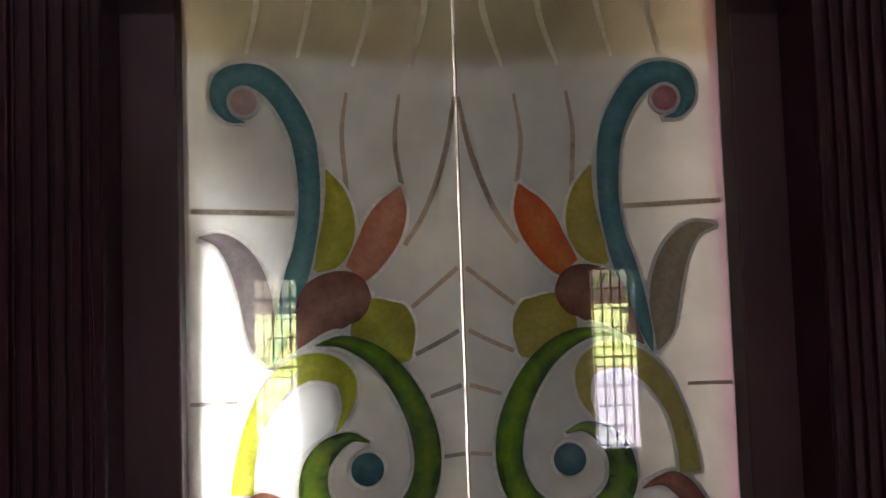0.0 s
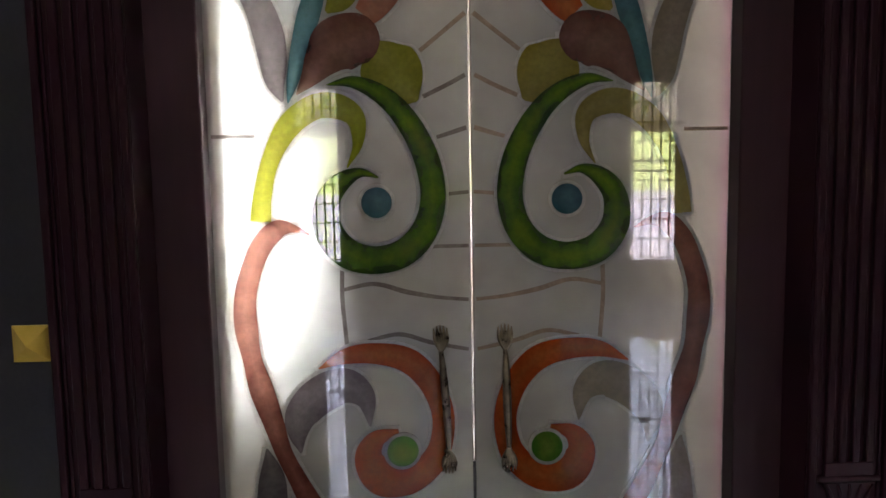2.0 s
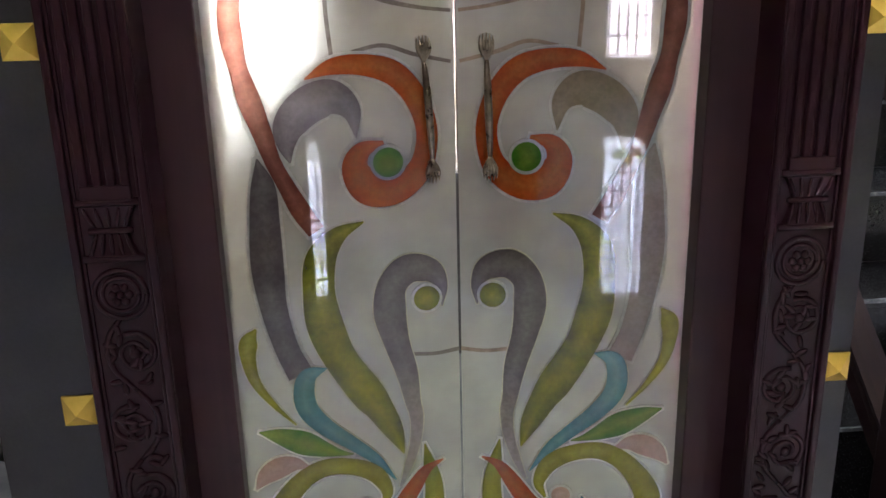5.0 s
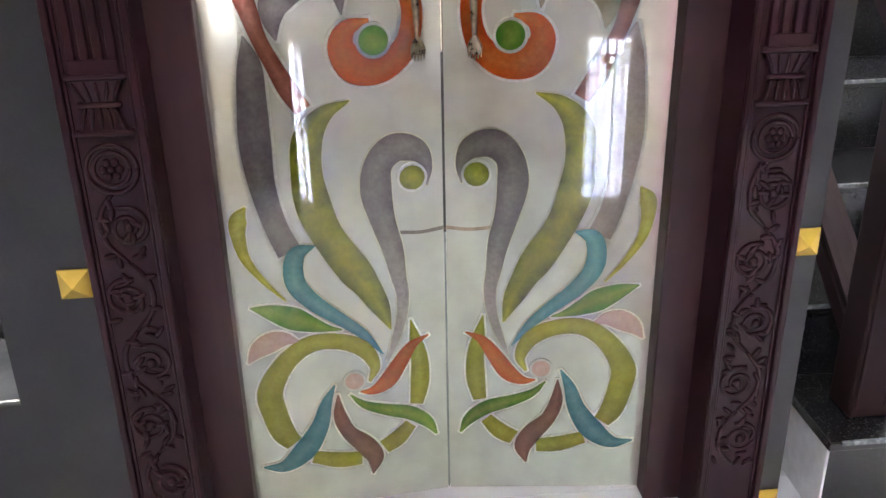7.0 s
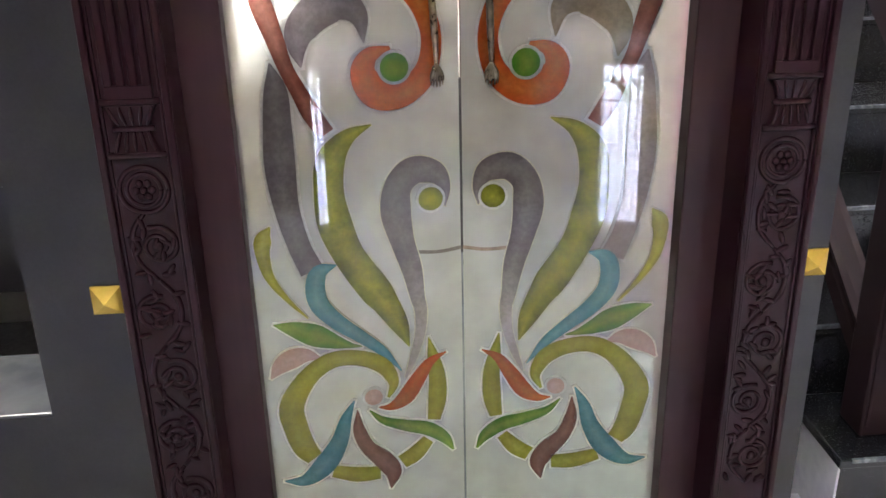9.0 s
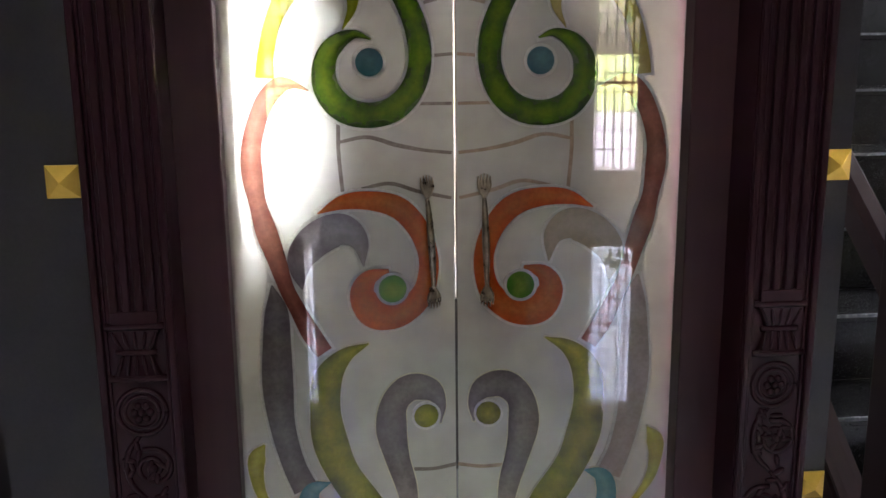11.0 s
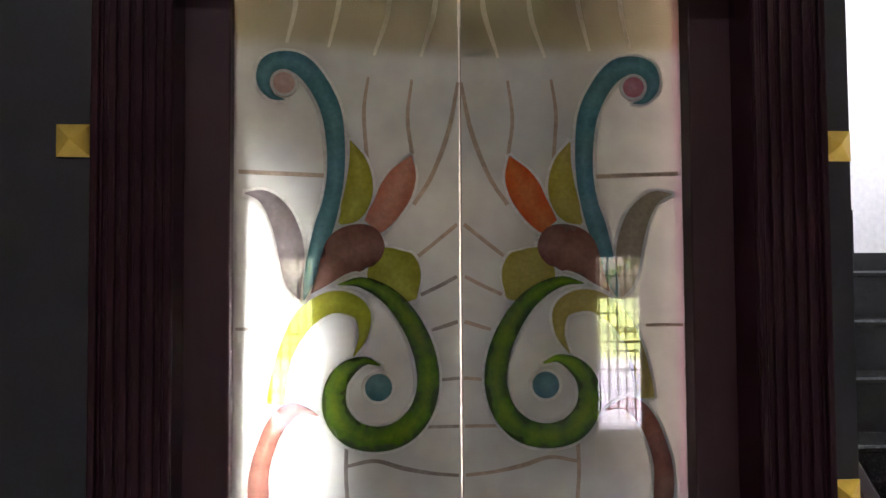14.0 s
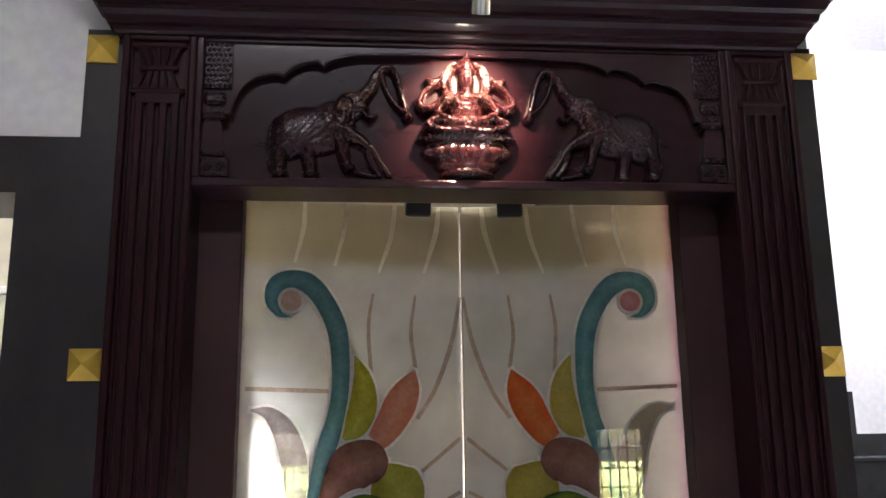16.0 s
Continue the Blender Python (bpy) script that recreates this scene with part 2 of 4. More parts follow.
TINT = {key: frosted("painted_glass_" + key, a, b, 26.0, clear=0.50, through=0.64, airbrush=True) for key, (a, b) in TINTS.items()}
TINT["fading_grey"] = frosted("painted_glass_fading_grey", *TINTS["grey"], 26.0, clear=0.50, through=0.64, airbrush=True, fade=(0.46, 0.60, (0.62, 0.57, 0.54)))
BORDER = frosted("pale_outline", (0.86, 0.85, 0.81), (0.94, 0.93, 0.89), 30.0, clear=0.48, through=0.56)


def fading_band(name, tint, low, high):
    """A thin tint on clear glass that fades out unevenly towards its lower edge."""
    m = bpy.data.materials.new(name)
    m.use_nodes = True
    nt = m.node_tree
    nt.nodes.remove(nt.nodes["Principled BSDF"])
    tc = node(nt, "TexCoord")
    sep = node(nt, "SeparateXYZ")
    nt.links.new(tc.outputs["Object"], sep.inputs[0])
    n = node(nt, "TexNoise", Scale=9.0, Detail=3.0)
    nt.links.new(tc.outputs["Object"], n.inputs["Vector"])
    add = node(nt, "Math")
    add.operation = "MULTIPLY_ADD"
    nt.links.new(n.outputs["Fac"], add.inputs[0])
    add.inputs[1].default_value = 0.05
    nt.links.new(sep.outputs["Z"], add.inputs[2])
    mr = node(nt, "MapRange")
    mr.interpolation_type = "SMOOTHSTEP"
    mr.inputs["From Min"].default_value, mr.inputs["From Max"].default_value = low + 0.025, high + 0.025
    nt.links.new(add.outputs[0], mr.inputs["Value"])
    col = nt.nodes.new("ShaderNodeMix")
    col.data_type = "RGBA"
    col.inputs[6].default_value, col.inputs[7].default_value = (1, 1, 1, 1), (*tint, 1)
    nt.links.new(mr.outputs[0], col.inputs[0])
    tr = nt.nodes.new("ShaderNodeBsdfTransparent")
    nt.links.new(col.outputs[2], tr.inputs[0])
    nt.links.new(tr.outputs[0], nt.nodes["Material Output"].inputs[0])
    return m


TOP_BAND = fading_band("tan_fading_tint", (0.94, 0.90, 0.79), 1.978, 2.030)
CREAM_BORDER = frosted("cream_outline", (0.86, 0.85, 0.74), (0.93, 0.92, 0.82), 30.0, clear=0.18, through=0.45)
DULL_BORDER = frosted("dull_cream_outline", (0.66, 0.63, 0.48), (0.76, 0.73, 0.57), 30.0, clear=0.36, through=0.5)
TAN_LINE = frosted("etched_tan_line", (0.22, 0.17, 0.13), (0.32, 0.26, 0.20), 40.0, clear=0.03, through=0.28)
LEAD = frosted("grey_outline", (0.36, 0.33, 0.30), (0.48, 0.45, 0.42), 40.0, through=0.45)
SEAM_LIGHT = frosted("seam_light_line", (0.72, 0.68, 0.58), (0.80, 0.76, 0.66), 20.0, through=0.35)
LINE = frosted("etched_grey_line", (0.12, 0.105, 0.09), (0.20, 0.18, 0.16), 40.0, through=0.22)
PALE_LINE = frosted("etched_line", (0.88, 0.82, 0.66), (0.94, 0.88, 0.74), 30.0, clear=0.42, through=0.58)


# ---- mesh helpers ----
def empty(name, at=(0, 0, 0), **tags):
    ob = new(name)
    ob.location = at
    ob.empty_display_size = 0.05
    return tagged(ob, **tags)


def link_mesh(name, bm, mats, parent=None, smooth=False):
    bmesh.ops.recalc_face_normals(bm, faces=bm.faces)
    me = bpy.data.meshes.new(name)
    bm.to_mesh(me)
    bm.free()
    for m in mats if isinstance(mats, (list, tuple)) else [mats]:
        me.materials.append(m)
    if smooth:
        for f in me.polygons:
            f.use_smooth = True
    ob = new(name, me)
    if parent is not None:
        ob.parent = parent
        up, off = parent, Vector((0, 0, 0))
        while up is not None:
            off += up.location
            up = up.parent
        if off.length > 0:
            me.transform(Matrix.Translation(-off))
    return ob


def part(name, bm, mat, parent, label="", smooth=False):
    return tagged(link_mesh(name, bm, mat, parent, smooth), label)


def thing(name, bm, mat, label, category, group="", kind="", smooth=False):
    return tagged(link_mesh(name, bm, mat, None, smooth), label, category, group, kind)


def box(bm, x0, x1, y0, y1, z0, z1, bevel=0.0):
    r = bmesh.ops.create_cube(bm, size=1.0)
    for v in r["verts"]:
        v.co = Vector((x0 + (v.co.x + 0.5) * (x1 - x0), y0 + (v.co.y + 0.5) * (y1 - y0), z0 + (v.co.z + 0.5) * (z1 - z0)))
    if bevel > 0:
        edges = {e for v in r["verts"] for e in v.link_edges}
        bmesh.ops.bevel(bm, geom=list(edges), offset=bevel, segments=2, affect="EDGES", profile=0.5)
    return bm


def boxed(*dims, bevel=0.0):
    return box(bmesh.new(), *dims, bevel=bevel)


def ball(bm, c, r, seg=12, rings=8, m=None):
    """An ellipsoid with centre c and half-axes r."""
    q = Matrix.Translation(c) @ (m or Matrix.Identity(4)) @ Matrix.Diagonal((r[0], r[1], r[2], 1))
    bmesh.ops.create_uvsphere(bm, u_segments=seg, v_segments=rings, radius=1.0, matrix=q)


def spline(pts, n=6):
    """Catmull-Rom through points of any dimension."""
    p = [np.array(a, float) for a in pts]
    p = [2 * p[0] - p[1]] + p + [2 * p[-1] - p[-2]]
    out = []
    for i in range(1, len(p) - 2):
        a, b, c, d = p[i - 1:i + 3]
        for k in range(n):
            t = k / n
            out.append(0.5 * (2 * b + (c - a) * t + (2 * a - 5 * b + 4 * c - d) * t * t + (3 * b - 3 * c + d - a) * t ** 3))
    out.append(p[-2])
    return out


def tube(bm, pts, radii, seg=8, n=5, flat=1.0):
    """A tapered tube along a smooth curve; flat < 1 squashes it in y."""
    rows = spline([(*p, r) for p, r in zip(pts, radii)], n)
    rings = []
    for i, q in enumerate(rows):
        a, b = rows[max(i - 1, 0)], rows[min(i + 1, len(rows) - 1)]
        d = Vector(b[:3] - a[:3]).normalized()
        side = d.cross(Vector((0, 1, 0)))
        side = side.normalized() if side.length > 1e-4 else Vector((1, 0, 0))
        up = side.cross(d).normalized()
        r = max(q[3], 1e-4)
        rings.append([bm.verts.new(Vector(q[:3]) + side * (r * math.cos(2 * math.pi * k / seg)) + up * (flat * r * math.sin(2 * math.pi * k / seg))) for k in range(seg)])
    for a, b in zip(rings, rings[1:]):
        for k in range(seg):
            bm.faces.new((a[k], a[(k + 1) % seg], b[(k + 1) % seg], b[k]))
    bm.faces.new(rings[0])
    bm.faces.new(rings[-1][::-1])


def slab(bm, outline, y0, y1):
    """A flat plate in the x-z plane from y0 (front) to y1 (back)."""
    f = [bm.verts.new((x, y0, z)) for x, z in outline]
    b = [bm.verts.new((x, y1, z)) for x, z in outline]
    bm.faces.new(f)
    bm.faces.new(b[::-1])
    for i in range(len(f)):
        j = (i + 1) % len(f)
        bm.faces.new((f[i], f[j], b[j], b[i]))


def stroke(rows, grow, y0, y1, mirror, n=7):
    """A brush-shaped plate: rows of x, z, width along its middle line; grow widens it all round."""
    bm = bmesh.new()
    sm = spline(rows, n)
    first, last = sm[0], sm[-1]
    ring = []
    for i, q in enumerate(sm):
        a, b = sm[max(i - 1, 0)], sm[min(i + 1, len(sm) - 1)]
        d = np.array(b[:2]) - np.array(a[:2])
        d = d / max(np.linalg.norm(d), 1e-6)
        side = np.array((-d[1], d[0]))
        c = np.array(q[:2])
        if i == 0:
            c = c - d * grow
        if i == len(sm) - 1:
            c = c + d * grow
        w = max(q[2], 0.0008) / 2 + grow
        ring.append((c + side * w, c - side * w))
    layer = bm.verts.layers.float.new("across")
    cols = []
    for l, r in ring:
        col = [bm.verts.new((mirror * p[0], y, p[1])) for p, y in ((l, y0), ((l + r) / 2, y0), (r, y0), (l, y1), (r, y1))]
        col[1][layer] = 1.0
        cols.append(col)
    for a, b in zip(cols, cols[1:]):
        bm.faces.new((a[0], a[1], b[1], b[0]))
        bm.faces.new((a[1], a[2], b[2], b[1]))
        bm.faces.new((a[0], b[0], b[3], a[3]))
        bm.faces.new((a[2], a[4], b[4], b[2]))
    bm.faces.new((cols[0][0], cols[0][3], cols[0][4], cols[0][2], cols[0][1]))
    bm.faces.new((cols[-1][0], cols[-1][1], cols[-1][2], cols[-1][4], cols[-1][3]))
    return bm


def disc(x, z, r, y0, y1, n=36):
    bm = bmesh.new()
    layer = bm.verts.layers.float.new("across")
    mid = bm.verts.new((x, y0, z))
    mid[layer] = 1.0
    rim = [[bm.verts.new((x + r * math.cos(2 * math.pi * k / n), y, z + r * math.sin(2 * math.pi * k / n))) for k in range(n)] for y in (y0, y1)]
    for k in range(n):
        j = (k + 1) % n
        bm.faces.new((mid, rim[0][k], rim[0][j]))
        bm.faces.new((rim[0][k], rim[1][k], rim[1][j], rim[0][j]))
    return bm


def loft(bm, rings):
    rows = [[bm.verts.new(p) for p in ring] for ring in rings]
    k = len(rows[0])
    for a, b in zip(rows, rows[1:]):
        for i in range(k):
            bm.faces.new((a[i], a[(i + 1) % k], b[(i + 1) % k], b[i]))
    bm.faces.new(rows[0])
    bm.faces.new(rows[-1][::-1])


# ---- fitted levels, metres ----
JAMB_IN, PIL_IN, PIL_OUT, WALL_END = 0.405, 0.482, 0.610, 0.658
Y_JAMB, Y_WALL, Y_PIL = -0.045, -0.125, -0.146
HEAD, LINTEL_Z, TOP = 2.137, 2.111, 2.386
HALL_Y, CEIL = -6.60, 3.60


# ---- setting ----
def build_setting():
    thing("floor", boxed(-3.0, 3.2, HALL_Y, 4.0, -0.08, -0.006), GROUT, "white polished marble tile floor with thin grey joints", "floor", kind="structure")
    bm = boxed(-3.0, 3.2, HALL_Y, 4.0, CEIL, CEIL + 0.1)
    thing("ceiling", bm, WHITE, "plain white painted flat ceiling", "ceiling", kind="structure")

    # dark cladding of the door wall and the white wall above it
    w = empty("wall_door", kind="structure", label="charcoal granite clad wall round the carved doorway", category="wall")
    part("cladding", boxed(-0.775, -PIL_OUT, Y_WALL, 0.05, 0, 2.200), GRANITE, w)
    part("cladding", boxed(-0.676, -PIL_OUT, Y_WALL, 0.05, 2.200, 2.402), GRANITE, w)
    part("cladding", boxed(-2.6, -0.775, Y_WALL, 0.05, 2.099, 2.200), GRANITE, w)
    part("cladding", boxed(-2.6, -0.775, Y_WALL, 0.05, 0, 0.393), GRANITE, w)
    part("cladding", boxed(-2.6, -2.3, Y_WALL, 0.05, 0.393, 2.099), GRANITE, w)
    part("cladding", boxed(PIL_OUT, WALL_END, Y_WALL, 0.05, 0, 2.402), GRANITE, w)
    part("backing", boxed(-PIL_OUT, -JAMB_IN - 0.03, -0.02, 0.05, 0, 2.4), WHITE, w)
    part("backing", boxed(JAMB_IN + 0.03, PIL_OUT, -0.02, 0.05, 0, 2.4), WHITE, w)
    part("upper_wall", boxed(-2.6, -0.676, Y_WALL + 0.008, 0.05, 2.200, CEIL), WHITE, w, "white painted plaster")
    part("upper_wall", boxed(-0.676, WALL_END, Y_WALL + 0.008, 0.05, 2.402, CEIL), WHITE, w, "white painted plaster")

    # hall behind the viewer, closed all round, with one tall grilled window
    for x0, x1, name in ((-3.0, -2.9, "wall_west"), (2.9, 3.0, "wall_east")):
        ww = empty(name, kind="structure", label="tan painted side wall of the hall", category="wall")
        part("wall_panel", boxed(x0, x1, HALL_Y, -0.1, 0, CEIL), HALL_PAINT, ww)
    wb = empty("wall_south", kind="structure", label="tan painted end wall of the hall with a tall window", category="wall")
    a, b, z0, z1 = 0.450, 0.850, 0.335, 1.900
    for d in ((-3.0, a, 0, CEIL), (b, 3.2, 0, CEIL), (a, b, 0, z0), (a, b, z1, CEIL)):
        part("wall_panel", boxed(d[0], d[1], HALL_Y - 0.15, HALL_Y, d[2], d[3]), HALL_PAINT, wb)
    wi = empty("window_1", kind="structure", label="tall narrow white window with a dark iron grille", category="window")
    for d in ((a, a + 0.014, z0, z1), (b - 0.014, b, z0, z1), (a, b, z0, z0 + 0.014), (a, b, z1 - 0.014, z1)):
        part("window_frame", boxed(d[0], d[1], HALL_Y - 0.06, HALL_Y + 0.005, d[2], d[3]), WHITE, wi)
    for q in (0.08, 0.28, 0.48, 0.67, 0.86):
        x = a + (b - a) * q
        part("grille_bar", boxed(x - 0.0065, x + 0.0065, HALL_Y - 0.10, HALL_Y - 0.087, z0, z1), IRON, wi)
    for q in (0.01, 0.12, 0.23, 0.335, 0.445, 0.5, 0.553, 0.66, 0.77, 0.88, 0.985):
        z, h = z1 - (z1 - z0) * q, 0.009 if q == 0.5 else 0.0065
        part("grille_bar", boxed(a, b, HALL_Y - 0.113, HALL_Y - 0.100, z - h, z + h), IRON, wi)

    # passage behind the glass doors
    pw = empty("passage_wall", kind="structure", label="cream painted walls of the passage behind the doors", category="wall")
    part("wall_panel", boxed(-0.70, -0.60, 0.05, 0.09, 0, 2.8), CREAM, pw)
    part("wall_panel", boxed(-0.70, -0.60, 0.36, 2.6, 0, 2.8), CREAM, pw)
    part("wall_panel", boxed(-0.70, -0.60, 0.09, 0.36, 0, 1.20), CREAM, pw)
    part("wall_panel", boxed(-0.70, -0.60, 0.09, 0.36, 1.66, 2.8), CREAM, pw)
    part("wall_panel", boxed(0.64, 0.70, 0.05, 2.6, 0, CEIL), WHITE, pw)
    part("panelling", boxed(0.62, 0.64, 0.05, 2.6, 0, 2.8), TAN, pw, "tan wooden panelling")
    bm = bmesh.new()
    plan = ((-0.60, 0.012), (-JAMB_IN, 0.012), (0.0, 0.058), (JAMB_IN, 0.012), (0.62, 0.012), (0.62, 2.58), (-0.60, 2.58))
    low, top = [[bm.verts.new((x, y, z)) for x, y in plan] for z in (0.0005, 0.005)]
    bm.faces.new(top)
    bm.faces.new(low[::-1])
    for k in range(len(plan)):
        bm.faces.new((low[k], low[k - 1], top[k - 1], top[k]))
    part("passage_floor", bm, GREY_FLOOR, pw, "grey-green stone floor")
    part("panelling", boxed(-0.60, 0.62, 2.58, 2.6, 0, 2.8), TAN, pw, "tan wooden panelling")
    part("wall_panel", boxed(-0.70, 0.70, 2.6, 2.7, 0, 2.8), CREAM, pw)
    part("wall_panel", boxed(-0.70, 0.70, 0.05, 2.7, 2.8, 2.86), CREAM, pw)
    # stairwell and alcove
    sw = empty("stairwell_wall", kind="structure", label="bright white stairwell walls", category="wall")
    part("wall_panel", boxed(0.70, 3.2, 2.35, 2.45, 0, CEIL), WHITE, sw)
    part("wall_panel", boxed(2.45, 2.55, -0.1, 2.35, 0, CEIL), WHITE, sw)
    aw = empty("alcove_wall", kind="structure", label="white walls of the alcove beyond the opening", category="wall")
    part("wall_panel", boxed(-2.7, -0.70, 1.10, 1.20, 0, 2.8), WHITE, aw)
    part("wall_panel", boxed(-2.7, -2.6, 0.05, 1.10, 0, 2.8), WHITE, aw)
    part("wall_panel", boxed(-2.7, -0.70, 0.05, 1.20, 2.8, 2.86), WHITE, aw)


build_setting()


# ---- doorway joinery ----
def build_frame():
    f = empty("door_frame", kind="structure", label="dark mahogany flat door jambs and head", category="door frame")
    for s in (-1, 1):
        a, b = sorted((s * JAMB_IN, s * (PIL_IN + 0.002)))
        part("jamb", boxed(a, b, Y_JAMB, 0.045, 0, HEAD + 0.06, bevel=0.003), WOOD_FLAT, f)
    part("head", boxed(-JAMB_IN, JAMB_IN, Y_JAMB, 0.045, HEAD, HEAD + 0.06, bevel=0.003), WOOD_FLAT, f)


build_frame()


def scroll(bm, cx, cz, r, turns, start, sense, y, thick):
    pts, rad = [], []
    n = int(10 * turns)
    for i in range(n + 1):
        a = start + sense * 2 * math.pi * turns * i / n
        q = r * (1 - 0.78 * i / n)
        pts.append((cx + q * math.cos(a), y, cz + q * math.sin(a)))
        rad.append(thick * (1 - 0.35 * i / n))
    tube(bm, pts, rad, 6, 2)
    ball(bm, (cx, y - 0.001, cz), (r * 0.24, 0.006, r * 0.24), 8, 6)


def capital(parent, xc, z0, z1):
    """A carved capital: an hourglass of two leafy baskets between three rounded fillets."""
    h, y, mid = z1 - z0, Y_PIL + 0.011, (z0 + z1) / 2
    for za, zb, lo, hi in ((z0 + 0.05 * h, mid - 0.02 * h, 0.039, 0.025), (mid + 0.03 * h, z1 - 0.06 * h, 0.027, 0.042)):
        bm = bmesh.new()
        rings = []
        for k in range(5):
            q = k / 4
            w = lo + (hi - lo) * (q ** 1.6 if hi > lo else 1 - (1 - q) ** 1.6)
            d = 0.004 + 0.35 * (w - 0.024)
            z = za + (zb - za) * q
            rings.append([(xc - w, y, z), (xc + w, y, z), (xc + w * 0.94, y - d, z), (xc - w * 0.94, y - d, z)])
        loft(bm, rings)
        body = part("capital", bm, WOOD, parent, "splayed capital basket")
        for i in (-2, -1, 0, 1, 2):
            bl = bmesh.new()
            tube(bl, [(xc + i * lo * 0.40, y - 0.004 - 0.35 * (lo - 0.024), za + 0.03 * h), (xc + i * (lo + hi) * 0.21, y - 0.0065 - 0.35 * ((lo + hi) / 2 - 0.024), (za + zb) / 2),
                      (xc + i * hi * 0.42, y - 0.004 - 0.35 * (hi - 0.024), zb - 0.03 * h)], (0.0016, 0.0036, 0.0018), 6, 3)
            part("carved_leaf", bl, WOOD, body, smooth=True)
    for z, half, r in ((z0, 0.046, 0.0060), (mid, 0.033, 0.0048), (z1, 0.047, 0.0062)):
        bm = bmesh.new()
        tube(bm, [(xc - half, y - 0.005, z), (xc, y - 0.005, z), (xc + half, y - 0.005, z)], (r,) * 3, 10, 3)
        part("fillet", bm, WOOD, parent, smooth=True)


def build_pilaster(s):
    p = empty("pilaster", (s * 0.546, Y_WALL, 0), label="dark mahogany pilaster with fluted shaft and carved vine base", category="pilaster", group="pilasters of the doorway")
    a, b = sorted((s * PIL_IN, s * PIL_OUT))
    xc = (a + b) / 2
    part("core", boxed(a, b, Y_PIL + 0.012, Y_JAMB + 0.05, 0, TOP), WOOD, p)
    for x0, x1 in ((a, a + 0.013), (b - 0.013, b)):
        bm = boxed(x0, x1, Y_PIL, Y_PIL + 0.012, 0, TOP, bevel=0.0035)
        part("side_strip", bm, WOOD, p)
    for x in (a + 0.0165, b - 0.0165):
        part("bead", boxed(x - 0.0025, x + 0.0025, Y_PIL + 0.007, Y_PIL + 0.013, 0.03, TOP - 0.02, bevel=0.0015), WOOD, p)
    part("top_strip", boxed(a + 0.013, b - 0.013, Y_PIL, Y_PIL + 0.012, TOP - 0.010, TOP, bevel=0.003), WOOD, p)
    part("foot_strip", boxed(a + 0.013, b - 0.013, Y_PIL - 0.001, Y_PIL + 0.012, 0.0, 0.035, bevel=0.0035), WOOD, p)
    # fluted shaft: flat fillets with narrow rounded hollows between
    for i in range(4):
        x = xc + (i - 1.5) * 0.0205
        part("rib", boxed(x - 0.0070, x + 0.0070, Y_PIL + 0.003, Y_PIL + 0.013, 1.000, 2.262, bevel=0.0030), WOOD, p)
    for z0, z1 in ((0.980, 1.002), (2.258, 2.280)):
        part("shaft_end", boxed(xc - 0.0378, xc + 0.0378, Y_PIL + 0.0025, Y_PIL + 0.013, z0, z1, bevel=0.002), WOOD, p)
    capital(p, xc, 2.281, 2.368)
    capital(p, xc, 0.887, 0.976)
    # vine carving below
    y = Y_PIL + 0.0105
    medal = bmesh.new()
    for r, t in ((0.040, 0.0042), (0.028, 0.0036)):
        tube(medal, [(xc + r * math.cos(k * math.pi / 8), y, 0.826 + r * math.sin(k * math.pi / 8)) for k in range(17)], (t,) * 17, 6, 2)
    for k in range(6):
        ball(medal, (xc + 0.013 * math.cos(k * math.pi / 3), y - 0.001, 0.826 + 0.013 * math.sin(k * math.pi / 3)), (0.007, 0.006, 0.007), 8, 6)
    ball(medal, (xc, y - 0.002, 0.826), (0.006, 0.008, 0.006), 8, 6)
    part("medallion", medal, WOOD, p, "round carved medallion", smooth=True)
    rng = random.Random(7 if s > 0 else 11)
    z = 0.780
    side = 1
    while z > 0.14:
        bm = bmesh.new()
        scroll(bm, xc + side * 0.010, z - 0.055, 0.036, 1.7, math.pi / 2 + side * 0.4, -side, y, 0.0050)
        tube(bm, [(xc - side * 0.004, y, z + 0.008), (xc - side * 0.030, y, z - 0.030), (xc - side * 0.028, y, z - 0.080), (xc + side * 0.002, y, z - 0.118)], (0.0035, 0.0050, 0.0048, 0.0035), 6, 4)
        part("vine_scroll", bm, WOOD, p, smooth=True)
        for k in range(17):
            bm = bmesh.new()
            an = rng.uniform(0, math.pi)
            cx, cz = xc + rng.choice((-1, 1)) * rng.uniform(0.006, 0.037), z - rng.uniform(0.0, 0.125)
            ball(bm, (cx, y - 0.001, cz), (0.0052, 0.0050, 0.0125), 8, 6, Matrix.Rotation(an, 4, "Y"))
            part("carved_leaf", bm, WOOD, p, smooth=True)
        z -= 0.128
        side = -side


for s in (-1, 1):
    build_pilaster(s)


